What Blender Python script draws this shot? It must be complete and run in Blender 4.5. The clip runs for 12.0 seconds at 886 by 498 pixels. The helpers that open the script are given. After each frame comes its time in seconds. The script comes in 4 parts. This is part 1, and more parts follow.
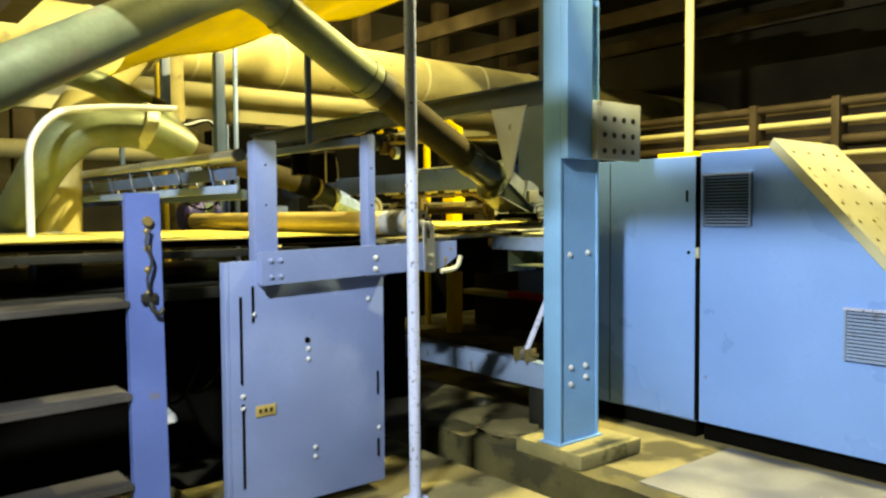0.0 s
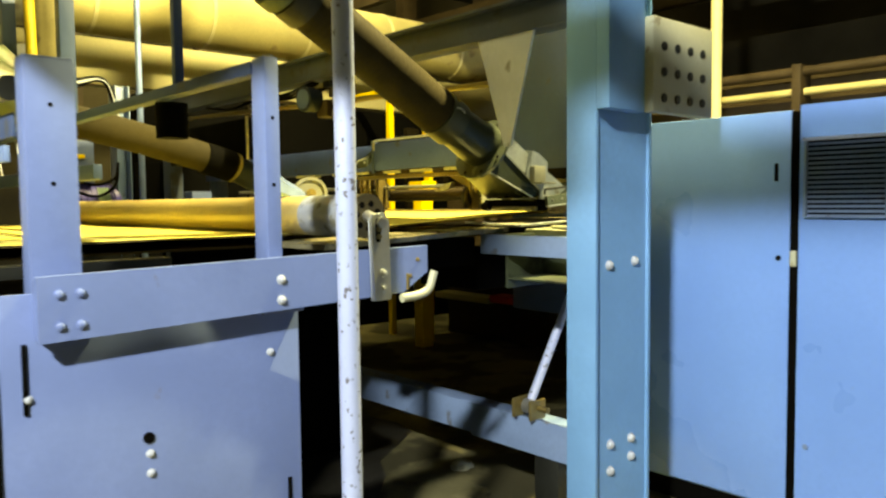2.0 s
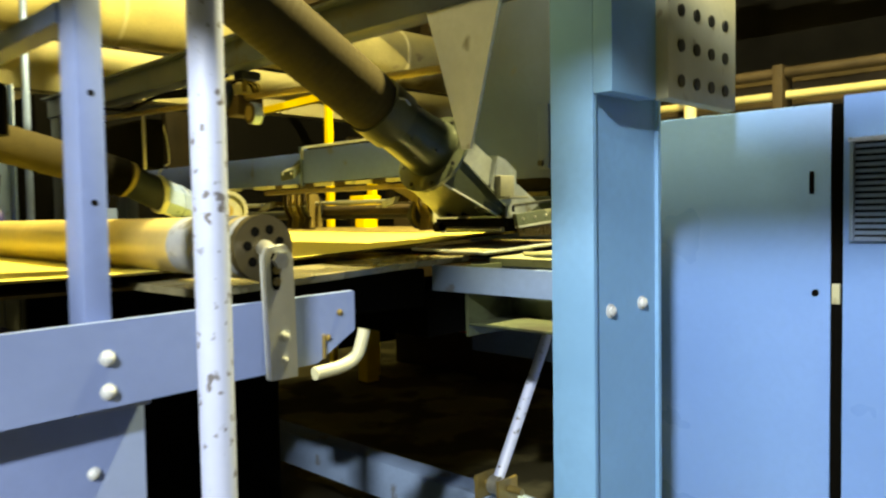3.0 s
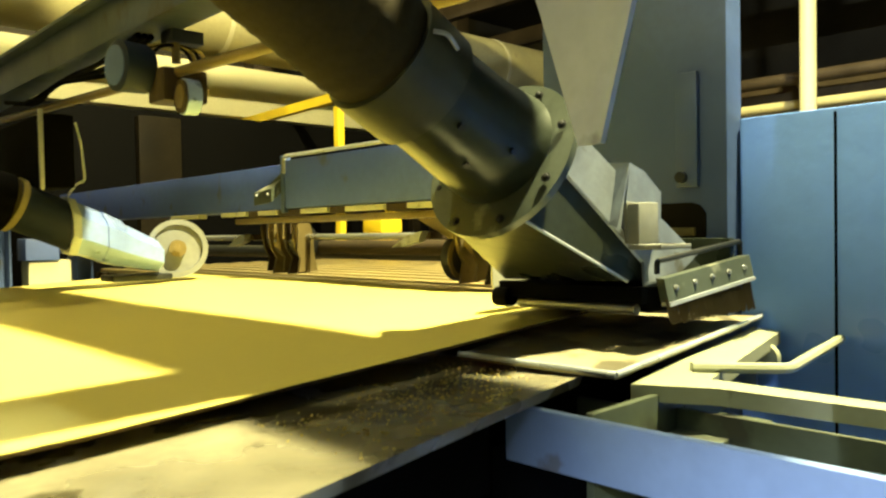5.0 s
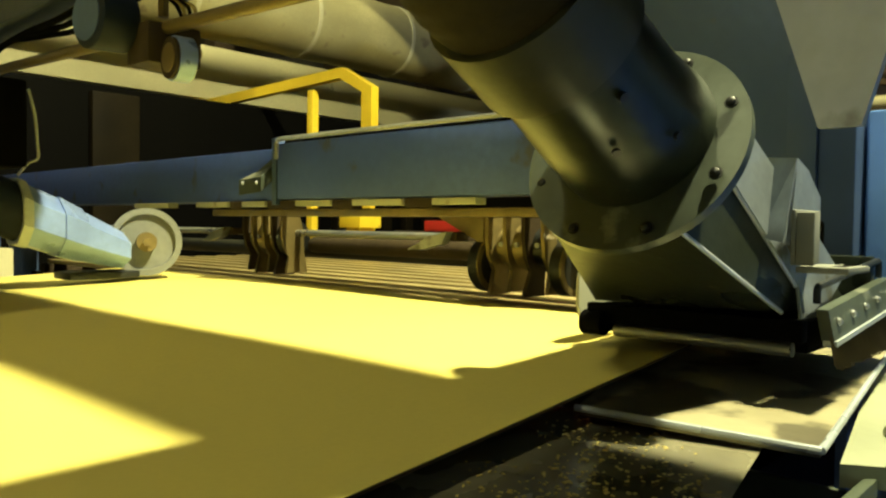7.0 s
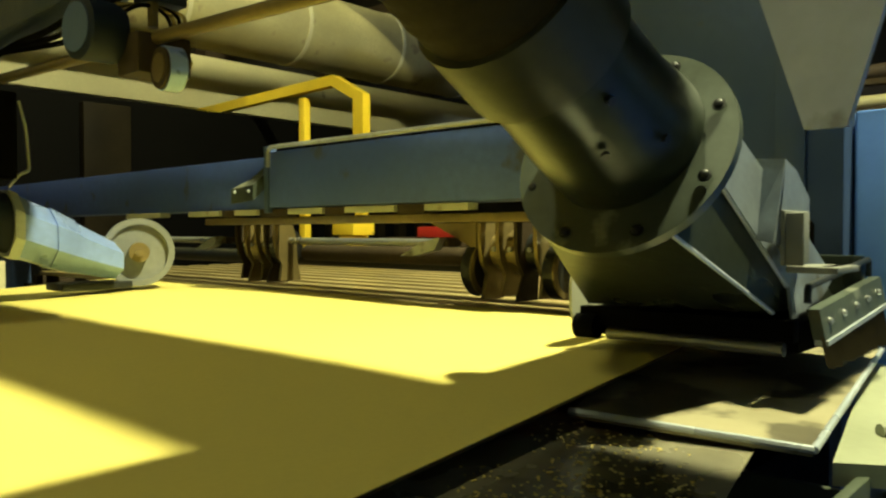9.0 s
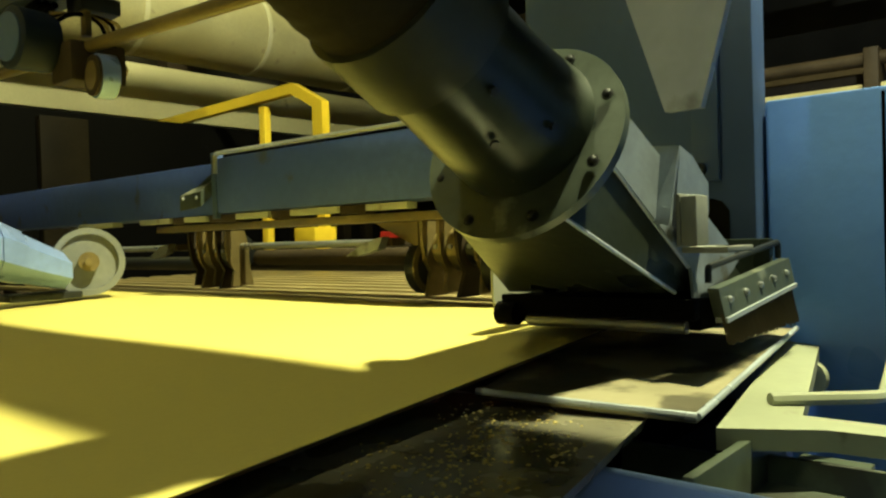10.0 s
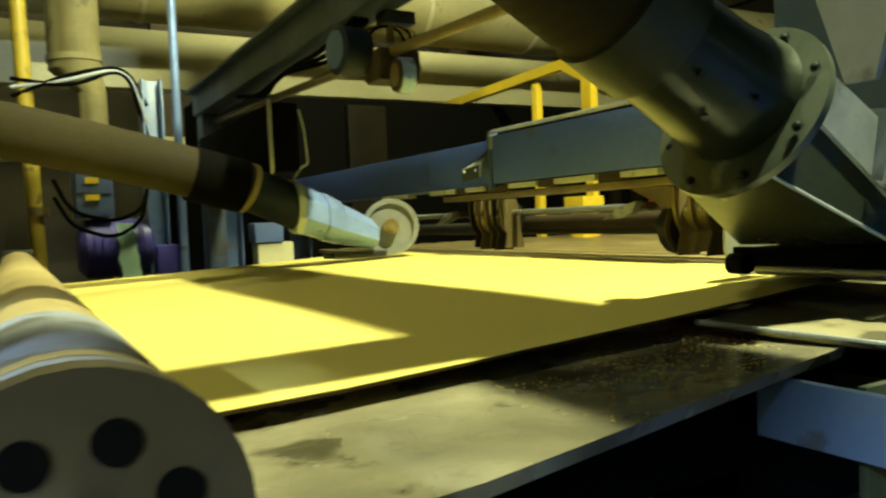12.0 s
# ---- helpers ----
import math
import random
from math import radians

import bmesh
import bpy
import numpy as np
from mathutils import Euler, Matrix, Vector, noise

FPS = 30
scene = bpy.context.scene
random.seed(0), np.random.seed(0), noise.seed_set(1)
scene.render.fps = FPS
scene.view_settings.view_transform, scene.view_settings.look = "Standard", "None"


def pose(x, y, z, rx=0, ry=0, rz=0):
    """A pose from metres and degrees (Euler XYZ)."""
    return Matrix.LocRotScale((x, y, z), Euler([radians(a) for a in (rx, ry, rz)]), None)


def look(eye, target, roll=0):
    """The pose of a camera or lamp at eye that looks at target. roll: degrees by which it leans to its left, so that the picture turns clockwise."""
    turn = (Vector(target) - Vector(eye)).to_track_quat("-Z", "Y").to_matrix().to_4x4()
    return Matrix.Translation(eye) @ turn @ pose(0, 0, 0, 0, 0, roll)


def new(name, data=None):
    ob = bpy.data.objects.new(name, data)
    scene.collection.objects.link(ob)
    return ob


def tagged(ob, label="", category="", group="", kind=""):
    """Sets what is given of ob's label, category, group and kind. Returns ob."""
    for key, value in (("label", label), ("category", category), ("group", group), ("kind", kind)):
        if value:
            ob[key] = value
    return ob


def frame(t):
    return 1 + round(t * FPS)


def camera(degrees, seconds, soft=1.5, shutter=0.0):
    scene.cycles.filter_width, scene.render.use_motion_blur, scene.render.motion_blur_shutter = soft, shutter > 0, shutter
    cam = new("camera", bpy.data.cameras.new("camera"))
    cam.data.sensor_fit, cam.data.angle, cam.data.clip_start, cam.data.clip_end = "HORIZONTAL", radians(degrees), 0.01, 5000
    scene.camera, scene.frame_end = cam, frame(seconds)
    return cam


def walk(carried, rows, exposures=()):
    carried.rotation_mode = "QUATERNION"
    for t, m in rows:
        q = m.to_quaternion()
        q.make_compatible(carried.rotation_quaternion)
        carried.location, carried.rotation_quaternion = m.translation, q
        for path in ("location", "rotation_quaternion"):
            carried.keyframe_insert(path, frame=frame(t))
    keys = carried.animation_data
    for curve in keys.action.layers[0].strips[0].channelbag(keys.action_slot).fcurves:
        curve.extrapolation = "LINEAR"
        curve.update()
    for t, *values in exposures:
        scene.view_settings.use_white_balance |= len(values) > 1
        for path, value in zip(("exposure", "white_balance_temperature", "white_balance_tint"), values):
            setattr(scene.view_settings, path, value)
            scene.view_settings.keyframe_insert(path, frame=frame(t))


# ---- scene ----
cam = camera(60.0, 12.0, soft=2.3, shutter=0.4)
PATH = [
    (0, (0.192, -0.139, 1.547), (1.461, 1.404, 1.457), -0.4),
    (0.5, (0.431, 0.194, 1.533), (1.738, 1.707, 1.498), -2.1),
    (1, (0.783, 0.585, 1.55), (2.115, 2.071, 1.42), 0.5),
    (1.5, (1.028, 0.898, 1.546), (2.409, 2.342, 1.455), -1.1),
    (2, (1.384, 1.265, 1.544), (2.712, 2.755, 1.421), -0.6),
    (2.5, (1.704, 1.529, 1.548), (3.018, 3.027, 1.376), 0.3),
    (3, (1.988, 1.887, 1.568), (3.413, 3.288, 1.479), -0.9),
    (3.2, (2.105, 2.011, 1.576), (3.549, 3.389, 1.446), -2.2),
    (4.8, (2.941, 2.944, 1.65), (4.286, 4.423, 1.618), 0.3),
    (5, (2.978, 2.998, 1.668), (4.361, 4.443, 1.620), -1.0),
    (5.5, (3.107, 3.194, 1.691), (4.519, 4.609, 1.698), -1.08),
    (6, (3.115, 3.363, 1.680), (4.530, 4.773, 1.590), -2.05),
    (6.5, (3.095, 3.415, 1.684), (4.531, 4.803, 1.589), -0.44),
    (7, (3.081, 3.432, 1.687), (4.555, 4.782, 1.625), 0.76),
    (8.8, (3.07, 3.439, 1.691), (4.545, 4.789, 1.64), 0.1),
    (9, (3.081, 3.428, 1.687), (4.566, 4.767, 1.64), -0.1),
    (9.5, (3.084, 3.386, 1.672), (4.597, 4.694, 1.639), 0.15),
    (10, (3.113, 3.327, 1.661), (4.639, 4.619, 1.631), -1.75),
    (10.5, (3.112, 3.303, 1.656), (4.525, 4.719, 1.630), -1.78),
    (11, (3.097, 3.284, 1.654), (4.322, 4.865, 1.601), -0.92),
    (11.5, (3.042, 3.184, 1.634), (4.164, 4.838, 1.557), -1.8),
    (12, (2.953, 3.063, 1.636), (3.932, 4.805, 1.558), -2.4),
]
walk(cam, [(t, look(eye, target, roll)) for t, eye, target, roll in PATH], [(0, 1.02, 8350, 10), (3.2, 1.14, 8600, 10), (4.8, 1.25, 6700, 15), (5.5, 1.08, 6450, 17), (6.0, 0.9, 6250, 17), (6.5, 0.64, 6150, 17), (7.2, 0.38, 6050, 15), (8.8, 0.13, 5950, 12), (10, 0.06, 5850, 10), (12, 0.17, 5800, 6)])

# ---- world and lamps ----
world = bpy.data.worlds.new("hall_air")
scene.world = world
world.use_nodes = True
world.node_tree.nodes["Background"].inputs[0].default_value = (0.5, 0.5, 0.42, 1)
world.node_tree.nodes["Background"].inputs[1].default_value = 0.004

WARM, COOL = (1.0, 0.93, 0.46), (0.84, 0.95, 1.0)


def lamp(name, at, to, sx, sy, watts, colour):
    data = bpy.data.lights.new(name, "AREA")
    data.shape, data.size, data.size_y, data.energy, data.color = "RECTANGLE", sx, sy, watts, colour
    ob = new(name, data)
    ob.matrix_world = look(at, to)
    return ob


lamp("hall_lamp_line", (5.0, 3.12, 5.55), (4.0, 4.8, 1.4), 0.12, 0.20, 660, WARM)
lamp("hall_lamp_aisle", (-1.2, 0.6, 4.3), (3.4, 2.6, 0.9), 0.30, 0.12, 430, COOL)
lamp("hall_lamp_back", (6.0, 8.92, 5.45), (6.0, 12.9, 4.3), 2.6, 0.3, 235, WARM)
lamp("fill_lamp_west", (1.6, 4.6, 5.5), (3.4, 4.6, 1.4), 0.12, 0.9, 38, WARM)
lamp("hall_lamp_far", (4.4, 7.0, 5.45), (2.4, 9.0, 4.2), 1.2, 0.3, 215, WARM)


# ---- materials ----
def material(name, base, rough=0.5, metal=0.0, vary=0.25, grain=40.0, blotch=3.0, bump=0.15, dirt=None, dirt_at=0.62, dirt_scale=6.0, spread=0.0):
    m = bpy.data.materials.new(name)
    m.use_nodes = True
    nt = m.node_tree
    n, l = nt.nodes, nt.links
    shader = n["Principled BSDF"]
    shader.inputs["Metallic"].default_value = metal
    place = n.new("ShaderNodeTexCoord").outputs["Object"]

    def tex(scale, detail):
        t = n.new("ShaderNodeTexNoise")
        t.inputs["Scale"].default_value, t.inputs["Detail"].default_value = scale, detail
        l.new(place, t.inputs["Vector"])
        return t.outputs["Fac"]

    def ramp(src, lo, hi, a, b):
        r = n.new("ShaderNodeMapRange")
        for k, v in zip(("From Min", "From Max", "To Min", "To Max"), (lo, hi, a, b)):
            r.inputs[k].default_value = v
        l.new(src, r.inputs["Value"])
        return r.outputs["Result"]

    def mix(fac, a, b):
        x = n.new("ShaderNodeMix")
        x.data_type = "RGBA"
        for k, v in (("Factor", fac), ("A", a), ("B", b)):
            slot = [i for i in x.inputs if i.name == k and i.enabled][0]
            if isinstance(v, tuple):
                slot.default_value = (*v, 1)
            else:
                l.new(v, slot)
        return [o for o in x.outputs if o.enabled][0]

    fine, coarse = tex(grain, 6), tex(blotch, 4)
    dark = tuple(c * (1 - vary) for c in base)
    light = tuple(min(1, c * (1 + vary * 0.6)) for c in base)
    colour = mix(ramp(coarse, 0.3, 0.7, 0, 1), dark, light)
    colour = mix(ramp(fine, 0.35, 0.75, 0, 0.5), colour, dark)
    if spread:
        info = n.new("ShaderNodeObjectInfo").outputs["Random"]
        colour = mix(ramp(info, 0, 1, 0, spread), colour, dark)
    if dirt:
        colour = mix(ramp(tex(dirt_scale, 8), dirt_at, dirt_at + 0.06, 0, 0.85), colour, dirt)
    l.new(colour, shader.inputs["Base Color"])
    l.new(ramp(coarse, 0.3, 0.7, max(0.05, rough - 0.12), min(1, rough + 0.12)), shader.inputs["Roughness"])
    if bump:
        b = n.new("ShaderNodeBump")
        b.inputs["Strength"].default_value, b.inputs["Distance"].default_value = bump, 0.004
        l.new(fine, b.inputs["Height"])
        l.new(b.outputs["Normal"], shader.inputs["Normal"])
    return m


LILAC = material("lilac_blue_paint", (0.128, 0.188, 0.405), 0.42, vary=0.12, dirt=(0.12, 0.12, 0.16), dirt_at=0.70, dirt_scale=9)
BLUE = material("machine_blue_paint", (0.13, 0.31, 0.60), 0.45, vary=0.12, dirt=(0.10, 0.11, 0.13), dirt_at=0.72, dirt_scale=7)
CABBLUE = material("cabinet_blue_enamel", (0.135, 0.285, 0.70), 0.33, vary=0.08, blotch=1.6, dirt=(0.16, 0.2, 0.34), dirt_at=0.73)
CHIPPED = material("chipped_lilac_paint", (0.35, 0.42, 0.66), 0.45, vary=0.12, dirt=(0.06, 0.05, 0.04), dirt_at=0.60, dirt_scale=44)
BEAMBLUE = material("dull_blue_beam_paint", (0.055, 0.10, 0.36), 0.5, vary=0.3, blotch=2.2, dirt=(0.05, 0.055, 0.06), dirt_at=0.60)
OLDBLUE = material("worn_grey_blue_paint", (0.048, 0.085, 0.19), 0.5, vary=0.25, dirt=(0.07, 0.07, 0.06), dirt_at=0.64)
PALEGREY = material("pale_grey_paint", (0.42, 0.47, 0.55), 0.45, vary=0.2, dirt=(0.12, 0.12, 0.11), dirt_at=0.66)
STEEL = material("scuffed_zinc_steel", (0.42, 0.44, 0.43), 0.38, metal=0.75, vary=0.3, dirt=(0.10, 0.09, 0.06), dirt_at=0.62)
DARKSTEEL = material("dark_oily_steel", (0.03, 0.033, 0.03), 0.42, metal=0.5, vary=0.4)
BLACK = material("black_rubber_and_shade", (0.0025, 0.0025, 0.0022), 0.8, vary=0.4)
HOSE = material("dusty_brown_hose", (0.036, 0.030, 0.014), 0.8, vary=0.4, grain=90)
DUCT = material("spiral_zinc_duct", (0.115, 0.145, 0.085), 0.5, metal=0.3, vary=0.35, dirt=(0.12, 0.12, 0.08), dirt_at=0.58, dirt_scale=5)
TIN = material("galvanised_hood_sheet", (0.50, 0.56, 0.60), 0.36, metal=0.3, vary=0.3, dirt=(0.2, 0.2, 0.17), dirt_at=0.64)
DARKZINC = material("shaded_green_zinc", (0.042, 0.053, 0.038), 0.33, metal=0.35, vary=0.5, dirt=(0.20, 0.19, 0.12), dirt_at=0.67, dirt_scale=14)
CLIPBAND = material("dark_olive_clip_steel", (0.05, 0.056, 0.036), 0.42, metal=0.35, vary=0.35)
BRISTLE = material("brown_bristle", (0.085, 0.068, 0.035), 0.7)
FLANGE = material("dirty_flange_steel", (0.065, 0.054, 0.026), 0.45, metal=0.4, vary=0.4, dirt=(0.05, 0.045, 0.03), dirt_at=0.56, dirt_scale=16)
TRAYGREEN = material("dull_green_tray", (0.05, 0.066, 0.04), 0.5, vary=0.4, dirt=(0.015, 0.016, 0.01), dirt_at=0.58)
CRUMB = material("board_crumb", (0.78, 0.64, 0.20), 0.8)
STRINGER = material("violet_blue_paint", (0.055, 0.10, 0.33), 0.45, vary=0.15, dirt=(0.1, 0.1, 0.12), dirt_at=0.68)
KRAFT = material("kraft_board", (0.575, 0.50, 0.115), 0.8, vary=0.08, grain=120, blotch=1.2, bump=0.05)
KRAFTEDGE = material("fluted_board_edge", (0.10, 0.07, 0.03), 0.9, vary=0.4, grain=200)
ROLLKRAFT = material("board_dusted_roller", (0.52, 0.42, 0.18), 0.42, metal=0.35, vary=0.25)
BRASS = material("brassy_oiled_steel", (0.23, 0.18, 0.068), 0.4, metal=0.5, vary=0.4)
YELLOW = material("safety_yellow_paint", (0.85, 0.62, 0.02), 0.45, vary=0.12, dirt=(0.2, 0.15, 0.05), dirt_at=0.7)
RED = material("red_paint", (0.55, 0.03, 0.02), 0.45, vary=0.2)
CREAM = material("cream_wall_panel", (0.58, 0.55, 0.31), 0.7, vary=0.2, blotch=1.2, dirt=(0.2, 0.17, 0.1), dirt_at=0.68, dirt_scale=3)
CREAMPIPE = material("cream_lagged_pipe", (0.42, 0.38, 0.17), 0.6, vary=0.25, blotch=2.0, dirt=(0.22, 0.18, 0.09), dirt_at=0.64, dirt_scale=4)
IVORY = material("ivory_paint", (0.40, 0.41, 0.30), 0.45, vary=0.15, dirt=(0.2, 0.18, 0.12), dirt_at=0.64, dirt_scale=12)
CONCRETE = material("oily_concrete", (0.17, 0.155, 0.08), 0.7, vary=0.4, blotch=2.5, bump=0.4, dirt=(0.03, 0.028, 0.016), dirt_at=0.47, dirt_scale=1.6)
FLOORPLATE = material("grey_floor_plate", (0.16, 0.17, 0.19), 0.5, metal=0.3, vary=0.3)
TARP = material("yellow_tarpaulin", (0.60, 0.51, 0.06), 0.55, vary=0.2, blotch=4)
DECK = material("scuffed_dark_deck", (0.25, 0.235, 0.155), 0.26, metal=0.25, vary=0.5, blotch=5, dirt=(0.045, 0.04, 0.022), dirt_at=0.58, dirt_scale=7)
ZINC = material("bluish_zinc_sheet", (0.29, 0.42, 0.82), 0.34, metal=0.4, vary=0.3, dirt=(0.2, 0.2, 0.17), dirt_at=0.66)
DUSTGREY = material("dusty_grey_wheel", (0.19, 0.20, 0.17), 0.6, vary=0.3)
TREAD = material("worn_tread_steel", (0.06, 0.06, 0.066), 0.45, metal=0.4, vary=0.4)
WORNPLATE = material("worn_deck_plate", (0.11, 0.10, 0.06), 0.42, metal=0.3, vary=0.45, blotch=5, dirt=(0.36, 0.33, 0.20), dirt_at=0.44, dirt_scale=6.5)
TABLEIVORY = material("grimy_ivory_paint", (0.27, 0.29, 0.19), 0.45, vary=0.2, dirt=(0.12, 0.11, 0.06), dirt_at=0.64, dirt_scale=12)
GIRDERPAINT = material("grimy_blue_grey_girder_paint", (0.03, 0.046, 0.078), 0.5, vary=0.35, dirt=(0.02, 0.02, 0.018), dirt_at=0.58)
SHADEFLOOR = material("oily_shaded_concrete", (0.014, 0.013, 0.009), 0.6, vary=0.5, blotch=3.0, bump=0.4)
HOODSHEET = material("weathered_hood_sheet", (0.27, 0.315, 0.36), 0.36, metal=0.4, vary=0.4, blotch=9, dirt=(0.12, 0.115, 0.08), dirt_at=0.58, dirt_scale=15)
WALL = material("dark_hall_wall", (0.05, 0.044, 0.027), 0.85, vary=0.4, blotch=1.0)
BROWN = material("rusty_brown_machine", (0.05, 0.037, 0.02), 0.6, vary=0.5)
PURPLE = material("violet_blue_motor_paint", (0.09, 0.08, 0.42), 0.45, vary=0.25)
GREENZINC = material("greenish_zinc_flange", (0.085, 0.105, 0.08), 0.4, metal=0.3, vary=0.45, dirt=(0.22, 0.24, 0.18), dirt_at=0.64, dirt_scale=11)
NOTICE = material("dirty_yellow_notice", (0.42, 0.34, 0.12), 0.6, vary=0.4, grain=60)
DARKBROWN = material("shaded_brown_steel", (0.012, 0.0095, 0.005), 0.6, vary=0.5)
NIGHTBLUE = material("dark_blue_grey_enamel", (0.010, 0.017, 0.035), 0.55, vary=0.3)
SLEEVE = material("worn_sleeve_paint", (0.26, 0.29, 0.34), 0.42, vary=0.3, dirt=(0.10, 0.10, 0.07), dirt_at=0.55, dirt_scale=12)
TABLEBLUE = material("dull_table_blue", (0.17, 0.26, 0.46), 0.42, vary=0.2, dirt=(0.10, 0.11, 0.13), dirt_at=0.64, dirt_scale=9)
DULLYELLOW = material("grimy_yellow_paint", (0.42, 0.32, 0.025), 0.5, vary=0.3, dirt=(0.12, 0.09, 0.03), dirt_at=0.62, dirt_scale=10)
FOOTING = material("mossy_footing_concrete", (0.19, 0.175, 0.08), 0.75, vary=0.3, blotch=4, bump=0.4, dirt=(0.06, 0.062, 0.02), dirt_at=0.55, dirt_scale=5)
KERB = material("mossy_shaded_kerb", (0.062, 0.058, 0.02), 0.8, vary=0.45, blotch=3.5, bump=0.5, dirt=(0.02, 0.02, 0.008), dirt_at=0.5, dirt_scale=4)
TANPIPE = material("grimy_tan_lagging", (0.22, 0.195, 0.085), 0.65, vary=0.35, blotch=3.0, dirt=(0.09, 0.075, 0.035), dirt_at=0.58, dirt_scale=5)
MINT = material("pale_green_sheet", (0.55, 0.78, 0.58), 0.6, vary=0.2)
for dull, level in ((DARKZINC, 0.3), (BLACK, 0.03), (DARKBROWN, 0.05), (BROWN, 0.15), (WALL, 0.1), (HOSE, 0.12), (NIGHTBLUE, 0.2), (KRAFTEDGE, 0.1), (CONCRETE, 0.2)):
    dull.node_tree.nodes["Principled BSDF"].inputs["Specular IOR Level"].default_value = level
TUBE = bpy.data.materials.new("fluorescent_tube_glow")
TUBE.use_nodes = True
TUBE.node_tree.nodes["Principled BSDF"].inputs["Emission Color"].default_value = (1, 0.93, 0.7, 1)
TUBE.node_tree.nodes["Principled BSDF"].inputs["Emission Strength"].default_value = 4.0


# ---- mesh helpers ----
def finish(bm):
    bmesh.ops.recalc_face_normals(bm, faces=bm.faces)
    me = bpy.data.meshes.new("mesh")
    bm.to_mesh(me)
    bm.free()
    return me


def smooth(me, flat=40):
    for p in me.polygons:
        p.use_smooth = True
    me.set_sharp_from_angle(angle=radians(flat))


def part(name, bm, mat, parent=None, label=""):
    me = finish(bm)
    me.name = name
    me.materials.append(mat)
    smooth(me)
    ob = new(name, me)
    if parent is not None:
        ob.parent = parent
        root = parent
        m = Matrix()
        while root is not None:
            m = root.matrix_basis if root.type == "EMPTY" else m
            root = root.parent
        if parent.type == "EMPTY":
            ob.matrix_parent_inverse = m.inverted()
    if label:
        ob["label"] = label
    return ob


def thing(name, label, category, at, group="", kind=""):
    ob = new(name)
    ob.empty_display_size = 0.1
    ob.matrix_basis = Matrix.Translation(at)
    return tagged(ob, label, category, group, kind)


def single(name, bm, mat, label, category, group="", kind=""):
    return tagged(part(name, bm, mat), label, category, group, kind)


def B():
    return bmesh.new()


def box(bm, x0, y0, z0, x1, y1, z1, bevel=0.0, m=None):
    got = bmesh.ops.create_cube(bm, size=1)["verts"]
    t = Matrix.Translation(((x0 + x1) / 2, (y0 + y1) / 2, (z0 + z1) / 2)) @ Matrix.Diagonal((abs(x1 - x0), abs(y1 - y0), abs(z1 - z0), 1))
    bmesh.ops.transform(bm, matrix=t if m is None else m @ t, verts=got)
    if bevel:
        edges = list({e for v in got for e in v.link_edges})
        bmesh.ops.bevel(bm, geom=edges, offset=bevel, segments=2, affect="EDGES", profile=0.6)
    return bm


def frames_along(pts):
    pts = [Vector(p) for p in pts]
    dirs = [(pts[min(i + 1, len(pts) - 1)] - pts[max(i - 1, 0)]).normalized() for i in range(len(pts))]
    up = Vector((0, 0, 1)) if abs(dirs[0].z) < 0.9 else Vector((0, 1, 0))
    out = []
    for p, d in zip(pts, dirs):
        side = d.cross(up).normalized()
        up = side.cross(d).normalized()
        out.append((p, side, up))
    return out


def tube(bm, pts, r, seg=16, caps=True, radii=None):
    rings = []
    for i, (p, a, b) in enumerate(frames_along(pts)):
        rr = radii[i] if radii else r
        rings.append([bm.verts.new(p + (a * math.cos(k * math.tau / seg) + b * math.sin(k * math.tau / seg)) * rr) for k in range(seg)])
    for u, v in zip(rings, rings[1:]):
        for k in range(seg):
            bm.faces.new((u[k], u[(k + 1) % seg], v[(k + 1) % seg], v[k]))
    if caps:
        bm.faces.new(rings[0])
        bm.faces.new(rings[-1])
    return bm


def cyl(bm, p, q, r, seg=16, r2=None):
    return tube(bm, (p, q), r, seg, radii=(r, r if r2 is None else r2))


def ring(bm, p, q, r_out, r_in, seg=24):
    """A washer-like band from p to q."""
    (p0, a, b), (p1, a1, b1) = frames_along((p, q))
    loops = [[bm.verts.new(c + (a * math.cos(k * math.tau / seg) + b * math.sin(k * math.tau / seg)) * r) for k in range(seg)]
             for c, r in ((p0, r_in), (p0, r_out), (p1, r_out), (p1, r_in))]
    for i in range(4):
        u, v = loops[i], loops[(i + 1) % 4]
        for k in range(seg):
            bm.faces.new((u[k], u[(k + 1) % seg], v[(k + 1) % seg], v[k]))
    return bm


def prism(bm, outline, shift):
    """A flat outline, pushed along shift into a solid."""
    a = [bm.verts.new(Vector(p)) for p in outline]
    b = [bm.verts.new(Vector(p) + Vector(shift)) for p in outline]
    bm.faces.new(a)
    bm.faces.new(b)
    for i in range(len(a)):
        bm.faces.new((a[i], a[(i + 1) % len(a)], b[(i + 1) % len(a)], b[i]))
    return bm


def loft(bm, loops, caps=True):
    vs = [[bm.verts.new(Vector(p)) for p in lp] for lp in loops]
    for u, v in zip(vs, vs[1:]):
        for k in range(len(u)):
            bm.faces.new((u[k], u[(k + 1) % len(u)], v[(k + 1) % len(u)], v[k]))
    if caps:
        bm.faces.new(vs[0])
        bm.faces.new(vs[-1])
    return bm


def bolt(at, out, r, parent, mat=None, name="bolt"):
    """A domed bolt head with a washer, its axis along out."""
    p, d = Vector(at), Vector(out).normalized()
    bm = tube(B(), (p, p + d * r * 0.25, p + d * r * 0.26, p + d * r * 0.75, p + d * r * 1.0), r, 10, radii=(r * 1.15, r * 1.15, r * 0.85, r * 0.8, r * 0.45))
    return part(name, bm, mat or PALEGREY, parent)


